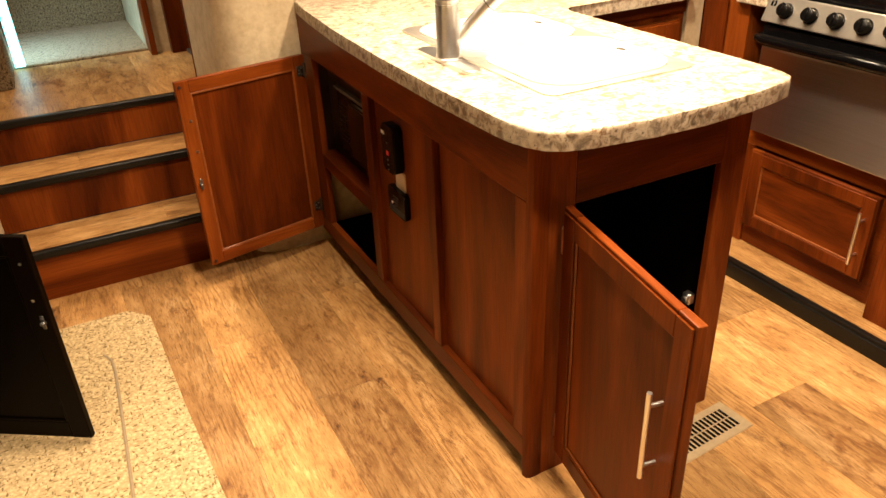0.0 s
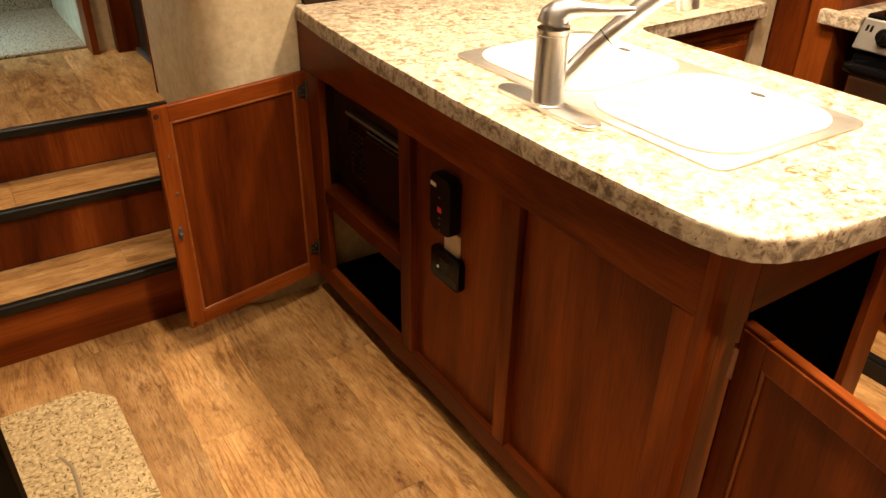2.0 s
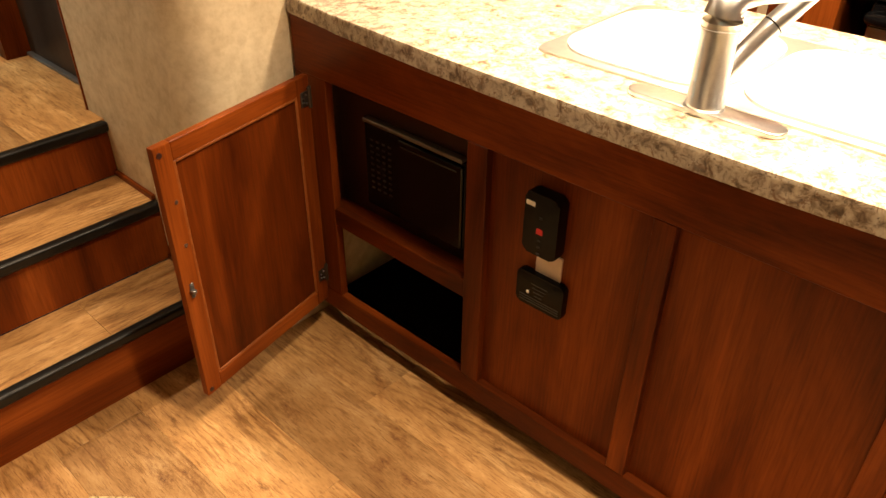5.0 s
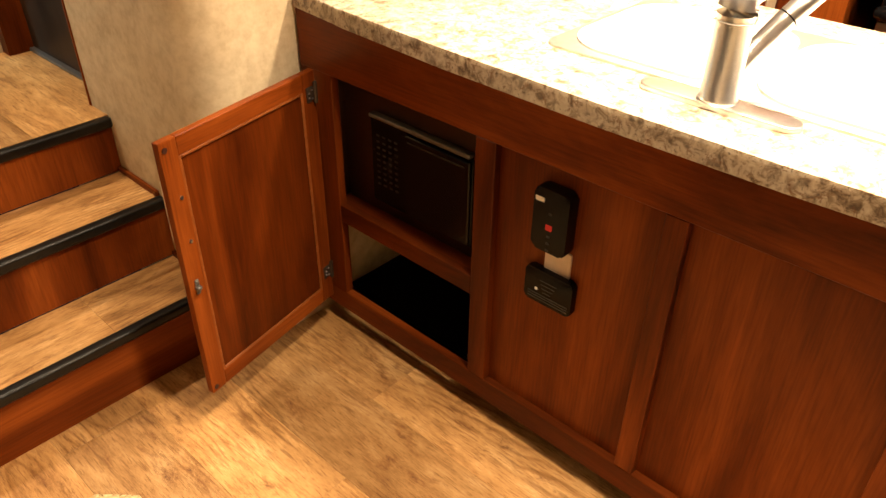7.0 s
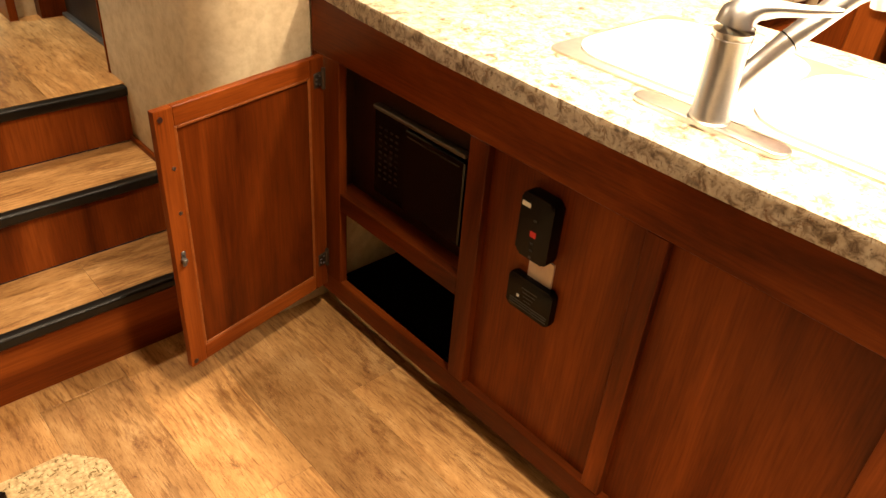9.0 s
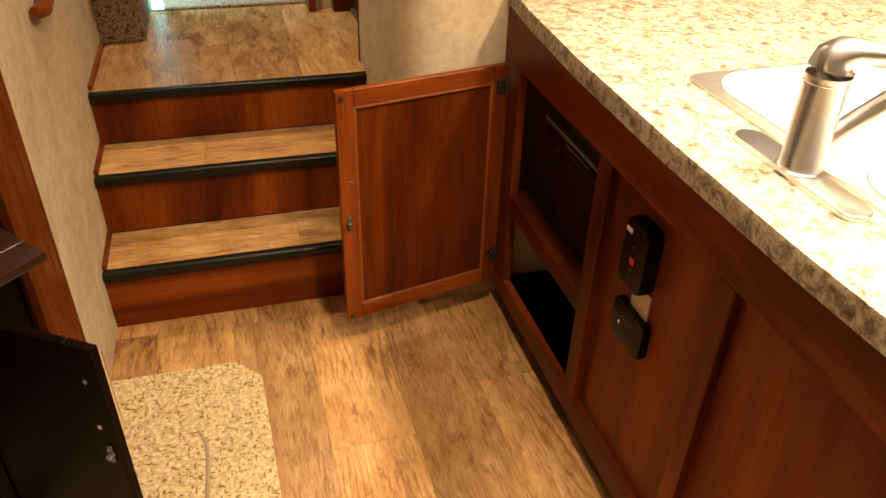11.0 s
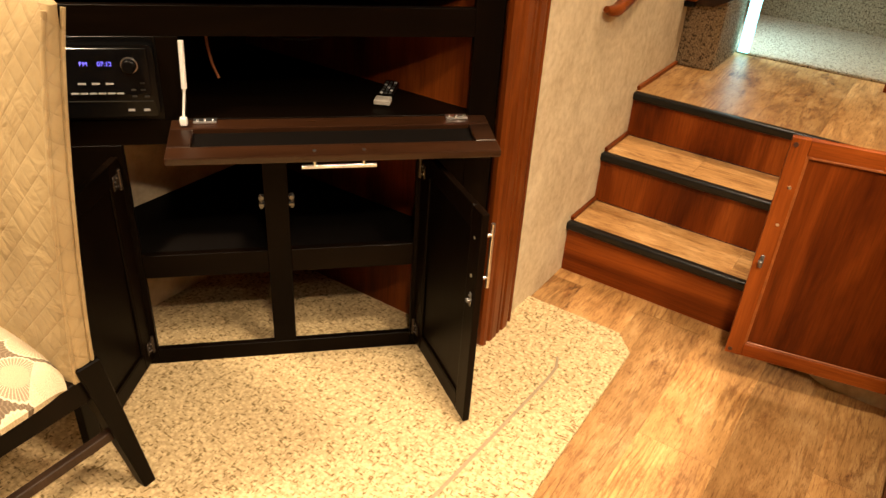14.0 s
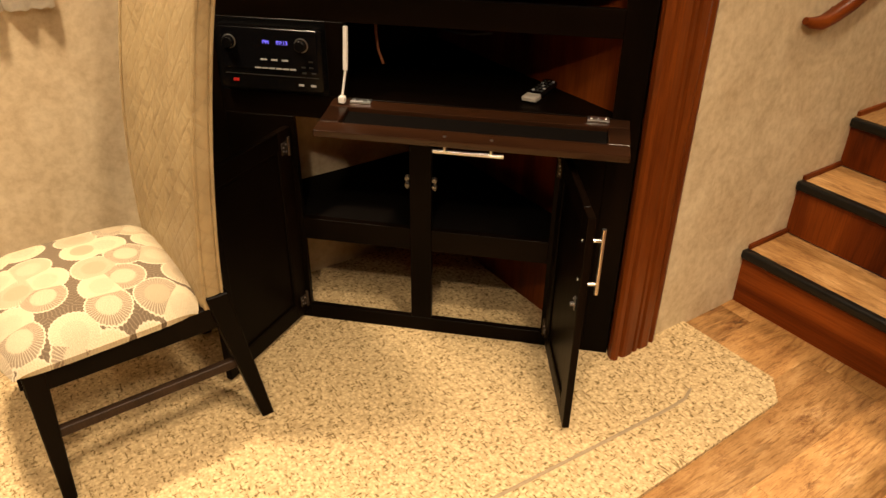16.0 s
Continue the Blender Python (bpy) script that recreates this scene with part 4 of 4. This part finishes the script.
part("stay", bm, M_WHITE, ent, "white gas stay of the flap", True)

# radio
rad = thing("radio", "black car-style radio with a blue clock in the cabinet", "radio", ENT)
bm = bmesh.new()
prism(bm, rounded(0.318, 0.59, 0.738, 0.90, 0.012), 0, 0.022, 0.005, 2)
bmesh.ops.transform(bm, matrix=Matrix(((1, 0, 0, 0), (0, 0, -1, 0), (0, 1, 0, 0), (0, 0, 0, 1))), verts=bm.verts)
part("case", bm, M_BLACK, rad, smooth=True)
boxpart("face", (0.33, -0.0245, 0.79), (0.578, -0.021, 0.893), M_BLACKGLASS, rad, 0.001)
for u in (0.352, 0.54):
    bm = bmesh.new()
    pipe(bm, [(u, -0.024, 0.857), (u, -0.027, 0.857), (u, -0.0275, 0.857), (u, -0.04, 0.857), (u, -0.042, 0.857)], [0.0195, 0.0195, 0.016, 0.0145, 0.012], 24)
    knob = part("knob", bm, M_BLACK, rad, "black knob with a bright ring", True)
    bm = bmesh.new()
    pipe(bm, [(u, -0.0245, 0.857), (u, -0.029, 0.857)], [0.0185, 0.0175], 24)
    part("ring", bm, M_CHROME, knob, "chrome ring", True)
for u0 in (0.43, 0.458, 0.486):
    boxpart("button", (u0, -0.0265, 0.814), (u0 + 0.016, -0.024, 0.8175), M_PRINT, rad, 0)
for i in range(6):
    boxpart("button", (0.413 + 0.0185 * i, -0.0265, 0.7925), (0.428 + 0.0185 * i, -0.024, 0.7955), M_PRINT, rad, 0)
for u0, z in ((0.536, 0.80), (0.556, 0.80), (0.536, 0.785), (0.562, 0.785), (0.556, 0.815)):
    boxpart("button", (u0, -0.0265, z), (u0 + 0.010, -0.0215, z + 0.003), M_PRINT_DIM, rad, 0)
for u0 in (0.524, 0.556):
    boxpart("port", (u0, -0.024, 0.752), (u0 + 0.013, -0.0215, 0.757), M_PRINT, rad, 0)
boxpart("trim_line", (0.33, -0.0235, 0.774), (0.578, -0.0215, 0.7755), M_PRINT_DIM, rad, 0)
boxpart("power_light", (0.349, -0.024, 0.755), (0.364, -0.0215, 0.762), M_LED_RED, rad, 0, "small red light")


def text(words, size, m, material, parent):
    cu = bpy.data.curves.new("clock_text", "FONT")
    cu.body, cu.size, cu.extrude = words, size, 0.0003
    ob = new("clock_text", cu)
    me = bpy.data.meshes.new_from_object(ob)
    bpy.data.objects.remove(ob)
    me.materials.clear()
    me.materials.append(material)
    o = new("clock_text", me)
    o.parent, o.matrix_basis = parent, m
    return tagged(o, "glowing blue clock digits")


text("PM", 0.0135, pose(0.439, -0.0255, 0.855, 90), M_CLOCK, rad)
text("07:12", 0.0135, pose(0.475, -0.0255, 0.855, 90), M_CLOCK, rad)

# remote control and cables on the shelf
rem = thing("remote_control", "grey and black remote control lying on the shelf", "remote", ENT @ pose(1.12, 0.13, 0.7225, 0, 0, -18))
bm = bmesh.new()
box(bm, (-0.02, -0.075, 0), (0.02, 0.085, 0.016), 0.005, 2)
part("case", bm, M_BLACK, rem, smooth=True)
boxpart("end_cap", (-0.0203, -0.0755, 0.002), (0.0203, -0.04, 0.0165), plain("pale_grey_plastic", (0.3, 0.28, 0.25), 0.35), rem, 0.003, "pale grey battery end")
for i in range(5):
    for j in range(3):
        boxpart("button", (-0.014 + j * 0.011, -0.025 + i * 0.02, 0.0155), (-0.007 + j * 0.011, -0.015 + i * 0.02, 0.0185), M_PRINT if (i + j) % 3 == 0 else M_PRINT_DIM, rem, 0.001)
cable = thing("cable", "thin cables hanging in the dark shelf opening", "cable", ENT)
bm = bmesh.new()
pipe(bm, [(0.69, 0.12, 0.90), (0.692, 0.11, 0.86), (0.70, 0.10, 0.82), (0.712, 0.10, 0.785)], 0.0035, 8)
part("wire", bm, plain("copper_wire", (0.35, 0.13, 0.06), 0.35, 0.3), cable, smooth=True)
bm = bmesh.new()
pipe(bm, [(0.83, 0.3, 0.83), (0.87, 0.29, 0.824), (0.92, 0.29, 0.822), (0.97, 0.30, 0.826)], 0.003, 8)
part("wire", bm, M_GREY, cable, smooth=True)

# cherry post at the cabinet's end
post = thing("corner_post", "fluted cherry wood corner post between cabinet and wall", "post")
bm = bmesh.new()
A = [(-0.13, 2.10), (-0.094, 2.043), (-0.083, 2.034), (-0.068, 2.029), (-0.057, 2.033), (-0.054, 2.044), (-0.066, 2.052), (-0.066, 2.058), (-0.055, 2.063), (-0.052, 2.072), (-0.052, 2.098), (-0.064, 2.102), (-0.064, 2.107), (-0.054, 2.111), (-0.054, 2.121), (-0.064, 2.125), (-0.064, 2.130), (-0.052, 2.134), (-0.052, 2.160), (-0.055, 2.169), (-0.066, 2.174), (-0.066, 2.180), (-0.054, 2.187), (-0.058, 2.197), (-0.13, 2.197)]
prism(bm, A, 0.0, CEIL)
part("post", bm, M_POST, post)

# ---- dining chair ----
def fabric():
    k = Nodes("medallion_fabric")
    v = k.coords((1, 1, 0.0))
    vo = k.n("ShaderNodeTexVoronoi", voronoi_dimensions="2D")
    k.link(v, vo.inputs["Vector"])
    vo.inputs["Scale"].default_value, vo.inputs["Randomness"].default_value = 12.0, 0.6
    sub = k.n("ShaderNodeVectorMath", operation="SUBTRACT")
    k.link(v, sub.inputs[0])
    k.link(vo.outputs["Position"], sub.inputs[1])
    sx = k.n("ShaderNodeSeparateXYZ")
    k.link(sub.outputs[0], sx.inputs[0])
    a = k.math("ARCTAN2", sx.outputs[1], sx.outputs[0])
    dist = vo.outputs["Distance"]
    spokes = k.ramp(k.math("SINE", k.math("MULTIPLY", a, 46.0)), [(0.3, (0, 0, 0)), (0.7, (1, 1, 1))])
    tone = k.n("ShaderNodeSeparateColor")
    k.link(vo.outputs["Color"], tone.inputs[0])
    cream, taupe, brown = (0.55, 0.47, 0.32), (0.29, 0.23, 0.158), (0.15, 0.11, 0.07)
    band = k.ramp(tone.outputs[0], [(0.0, taupe), (0.28, (0.58, 0.49, 0.325)), (0.55, (0.44, 0.355, 0.24)), (0.72, cream)])
    band.node.color_ramp.interpolation = "CONSTANT"
    ray = k.mix(k.math("MULTIPLY", spokes, 0.65), band, (0.62, 0.53, 0.36))
    heart = k.ramp(tone.outputs[1], [(0.0, cream), (0.8, (0.44, 0.36, 0.235))])
    heart.node.color_ramp.interpolation = "CONSTANT"
    heart = k.mix(k.math("MULTIPLY", spokes, 0.32), heart, taupe)
    frill = k.math("ADD", dist, k.math("MULTIPLY", k.math("SINE", k.math("MULTIPLY", a, 30.0)), 0.012))
    c = k.mix(k.ramp(frill, [(0.30, (0, 0, 0)), (0.33, (1, 1, 1))]), heart, ray)
    c = k.mix(k.ramp(frill, [(0.545, (0, 0, 0)), (0.56, (1, 1, 1))]), c, (0.64, 0.56, 0.40))
    c = k.mix(k.ramp(frill, [(0.585, (0, 0, 0)), (0.60, (1, 1, 1))]), c, k.mix(k.math("MULTIPLY", spokes, 0.25), brown, (0.42, 0.34, 0.22)))
    weave = k.noise(v, 420.0, 2)
    c = k.mix(0.5, c, k.ramp(weave, [(0.3, (0.35, 0.35, 0.35)), (0.7, (0.85, 0.85, 0.85))]), "MULTIPLY")
    k.bump(weave, 0.25, 0.0008)
    return k.out(c, 0.85, 0.0, 0.2)


def leather():
    k = Nodes("quilted_tan_leather")
    tc = k.n("ShaderNodeTexCoord")
    sx = k.n("ShaderNodeSeparateXYZ")
    k.link(tc.outputs["Object"], sx.inputs[0])
    hor = k.math("ADD", sx.outputs[0], k.math("MULTIPLY", sx.outputs[1], 0.8))
    p = k.math("ABSOLUTE", k.math("SUBTRACT", k.math("FRACT", k.math("MULTIPLY", k.math("ADD", hor, sx.outputs[2]), 19.0)), 0.5))
    q = k.math("ABSOLUTE", k.math("SUBTRACT", k.math("FRACT", k.math("MULTIPLY", k.math("SUBTRACT", hor, sx.outputs[2]), 19.0)), 0.5))
    lines = k.math("MINIMUM", p, q)
    groove = k.ramp(lines, [(0.0, (0, 0, 0)), (0.05, (0.55, 0.55, 0.55)), (0.22, (1, 1, 1))])
    v = k.coords((1, 1, 1))
    cloud = k.noise(v, 7.0, 4)
    grain = k.noise(v, 320.0, 3)
    c = k.ramp(cloud, [(0.3, (0.29, 0.212, 0.107)), (0.7, (0.41, 0.312, 0.165))])
    # embossed grooves get some of their shade in the colour too
    c = k.mix(0.10, c, groove, "MULTIPLY")
    crease = k.noise(v, 11.0, 3, 0.55, 1.4)
    h = k.math("ADD", k.math("ADD", groove, k.math("MULTIPLY", grain, 0.12)), k.math("MULTIPLY", crease, 7.0))
    k.bump(h, 0.45, 0.0022)
    return k.out(c, 0.48, 0.0, 0.4)


M_FABRIC, M_LEATHER = fabric(), leather()
ch = thing("dining_chair", "dark wood dining chair with medallion seat and quilted tan back", "chair", pose(-0.618, 1.05, 0, 0, 0, 2))
HWD = 0.235


def leg(x0, y0, z0, x1, y1, z1, r0, r1, name="leg"):
    bm = bmesh.new()
    vs = []
    for (x, y, z, r) in ((x0, y0, z0, r0), (x1, y1, z1, r1)):
        vs.append([bm.verts.new((x + sx * r, y + sy * r, z)) for sx, sy in ((-1, -1), (1, -1), (1, 1), (-1, 1))])
    for i in range(4):
        bm.faces.new((vs[0][i], vs[0][(i + 1) % 4], vs[1][(i + 1) % 4], vs[1][i]))
    bm.faces.new(vs[0][::-1])
    bm.faces.new(vs[1])
    bmesh.ops.bevel(bm, geom=list(bm.edges), offset=0.003, segments=1, affect="EDGES")
    part(name, bm, M_DARK_Z, ch)


for sx in (-1, 1):
    leg(sx * 0.21, 0.075, 0.011, sx * 0.205, -0.005, 0.42, 0.015, 0.026)
    leg(sx * 0.205, -0.405, 0.011, sx * 0.205, -0.395, 0.385, 0.014, 0.023)
for sx in (-1, 1):
    boxpart("side_rail", (sx * 0.205 - 0.012, -0.40, 0.325), (sx * 0.205 + 0.012, 0.0, 0.385), M_DARK_Z, ch, 0.002)
    boxpart("stretcher", (sx * 0.205 - 0.009, -0.40, 0.19), (sx * 0.205 + 0.009, 0.03, 0.215), M_DOORBROWN, ch, 0.002)
boxpart("front_rail", (-0.19, -0.425, 0.325), (0.19, -0.4, 0.385), M_DARK_X, ch, 0.002)
boxpart("rear_rail", (-0.19, -0.01, 0.325), (0.19, 0.012, 0.385), M_DARK_X, ch, 0.002)
# domed seat cushion
bm = bmesh.new()
NX, NY = 22, 22
grid = []
for j in range(NY + 1):
    row = []
    for i in range(NX + 1):
        a, b = 2 * i / NX - 1, 2 * j / NY - 1
        x = a * (0.242 - 0.012 * (b + 1) / 2)
        y = -0.455 + (b + 1) / 2 * 0.43
        e = (a ** 8 + b ** 8) / 2 + max(abs(a), abs(b)) ** 12 * 0.5
        x *= 1 - 0.055 * (abs(b) ** 5)
        y += -0.024 * (abs(a) ** 5) * b
        z = 0.436 + 0.034 * (1 - a * a) * (1 - 0.6 * b * b) - 0.036 * e
        row.append(bm.verts.new((x, y, z)))
    grid.append(row)
for j in range(NY):
    for i in range(NX):
        bm.faces.new((grid[j][i], grid[j][i + 1], grid[j + 1][i + 1], grid[j + 1][i]))
rim = grid[0] + [r[-1] for r in grid[1:]] + grid[-1][-2::-1] + [r[0] for r in grid[-2:0:-1]]
low = [bm.verts.new((v.co.x * 0.985, v.co.y * 0.99 - 0.002, 0.384)) for v in rim]
for i in range(len(rim)):
    j = (i + 1) % len(rim)
    bm.faces.new((rim[i], low[i], low[j], rim[j]))
bm.faces.new(low[::-1])
part("seat", bm, M_FABRIC, ch, "cream and brown medallion-patterned seat cushion", True)
# curved upholstered back
bm = bmesh.new()
rows_ = []
NZ = 18
for j in range(NZ + 1):
    t = j / NZ
    z = 0.385 + t * 0.70
    yc = -0.012 + 0.018 * t + 0.085 * t * t
    hw = 0.223 + 0.012 * math.sin(math.pi * min(1, t * 1.1)) + 0.012 * t
    th = 0.029 * (1 - 0.2 * t) * (1 if j < NZ else 0.6)
    ring = []
    for i in range(40):
        a = 2 * math.pi * i / 40
        ca, sa = math.cos(a), math.sin(a)
        x = hw * math.copysign(abs(ca) ** 0.28, ca)
        y = yc + th * math.copysign(abs(sa) ** 0.55, sa) + 0.03 * (x / hw) ** 2 * t * -0.6
        ring.append(bm.verts.new((x, y, z)))
    rows_.append(ring)
for a, b in zip(rows_, rows_[1:]):
    for i in range(40):
        bm.faces.new((a[i], a[(i + 1) % 40], b[(i + 1) % 40], b[i]))
bm.faces.new(rows_[0][::-1])
bm.faces.new(rows_[-1])
back = part("backrest", bm, M_LEATHER, ch, "quilted tan leather back cover", True)
for sx in (-1, 1):
    for oy in (-0.020, 0.021):
        bm = bmesh.new()
        pts = []
        for j in range(NZ + 1):
            t = j / NZ
            hw = 0.223 + 0.012 * math.sin(math.pi * min(1, t * 1.1)) + 0.012 * t
            pts.append((sx * (hw - 0.004), -0.012 + 0.018 * t + 0.085 * t * t + oy * (1 - 0.2 * t) - 0.018 * t, 0.388 + t * 0.69))
        pipe(bm, pts, 0.0045, 8)
        part("piping", bm, M_LEATHER, back, smooth=True)

# valance over the dinette window
val = thing("valance", "pleated cream window valance on the beige wall", "valance")
bm = bmesh.new()
n = 60
top, bot = [], []
for i in range(n + 1):
    y = 0.3 + 0.66 * i / n
    w = 0.012 * math.sin(i * 1.1) + 0.006 * math.sin(i * 0.7)
    top.append(bm.verts.new((-1.035 + w * 0.3, y, 1.3)))
    bot.append(bm.verts.new((-1.03 + w * 0.8, y, 0.937 + 0.003 * math.sin(i * 2.3))))
for i in range(n):
    bm.faces.new((top[i], top[i + 1], bot[i + 1], bot[i]))
bmesh.ops.solidify(bm, geom=list(bm.faces), thickness=0.006)
part("cloth", bm, plain("cream_cloth", (0.62, 0.56, 0.44), 0.85, bump=0.2), val, smooth=True)
boxpart("board", (-1.05, 0.3, 1.28), (-1.01, 0.965, 1.31), M_CHERRY_Y, val)

# fixtures added out of view for the ceiling lamps
for lx, ly, lw, ls in CEILING_LAMPS:
    cl = thing("ceiling_light", "round flush ceiling lamp with a warm diffuser, added out of view", "ceiling light", group="ceiling lamps")
    bm = bmesh.new()
    pipe(bm, [(lx, ly, CEIL), (lx, ly, CEIL - 0.02), (lx, ly, CEIL - 0.025)], [0.085, 0.083, 0.078], 28)
    part("frame", bm, M_CHROME, cl, smooth=True)
    bm = bmesh.new()
    pipe(bm, [(lx, ly, CEIL - 0.025), (lx, ly, CEIL - 0.034), (lx, ly, CEIL - 0.038)], [0.072, 0.062, 0.03], 28)
    part("diffuser", bm, M_LAMP, cl, "glowing warm diffuser", True)

# ---- floor planks ----
def plank_mesh(name, sx, sy, th, material):
    bm = bmesh.new()
    c = 0.0005
    lo = [(0, 0), (sx, 0), (sx, sy), (0, sy)]
    hi = [(c, c), (sx - c, c), (sx - c, sy - c), (c, sy - c)]
    a = [bm.verts.new((x, y, 0)) for x, y in lo]
    b = [bm.verts.new((x, y, th - 0.0004)) for x, y in lo]
    t = [bm.verts.new((x, y, th)) for x, y in hi]
    bm.faces.new(t)
    for p, q in ((a, b), (b, t)):
        for i in range(4):
            bm.faces.new((p[i], p[(i + 1) % 4], q[(i + 1) % 4], q[i]))
    return mesh_of(name, bm, material)


PW, PL = 0.2045, 1.215
TONES = (M_PLANK, M_PLANK_PALE, M_PLANK_BROWN)
full = [plank_mesh("plank", PW - 0.0004, PL - 0.0004, 0.004, m) for m in TONES]
# where one joint of each row lies, and the tone of the plank before and after it
starts = {0: (1.78, 0, 1), 1: (1.30, 0, 0), 2: (1.995, 1, 1), 3: (1.60, 2, 0), 4: (2.13, 1, 0), 5: (1.45, 1, 2), 6: (0.42, 1, 0), 7: (1.62, 1, 0), 8: (0.97, 2, 1), 9: (1.30, 1, 0)}
for i in range(-1, 11):
    x = 0.036 + i * PW
    ref, before, after = starts.get(i, (1.9 + (i * 0.47) % 1.1, 0, 1))
    for j in range(-4, 2):
        beg, end = max(ref + j * PL, -2.6), min(ref + (j + 1) * PL, 2.6)
        wid = min(PW, 2.128 - x)
        if end - beg < 0.03 or wid < 0.02:
            continue
        tone = after if j == 0 else before if j == -1 else (i * 2 + j * j) % 3
        if abs(end - beg - PL) < 1e-6 and wid == PW:
            me = full[tone]
        else:
            me = plank_mesh("plank", wid - 0.0004, end - beg - 0.0004, 0.004, TONES[tone])
        ob = new("plank", me)
        ob.parent = floor
        ob.location = (x, beg, -0.004)
for x0, x1, y0, y1, tone in ((-0.075, 0.13, 3.01, 3.8, 0), (0.13, 0.335, 3.01, 3.35, 0), (0.13, 0.335, 3.35, 3.8, 2), (0.335, 0.54, 3.01, 3.8, 2), (0.54, 0.745, 3.01, 3.8, 1), (0.745, 0.84, 3.1, 3.69, 1)):
    ob = new("plank", plank_mesh("plank", x1 - x0, y1 - y0, 0.004, TONES[tone]))
    ob.parent = landing
    ob.location = (x0, y0, 0.531)
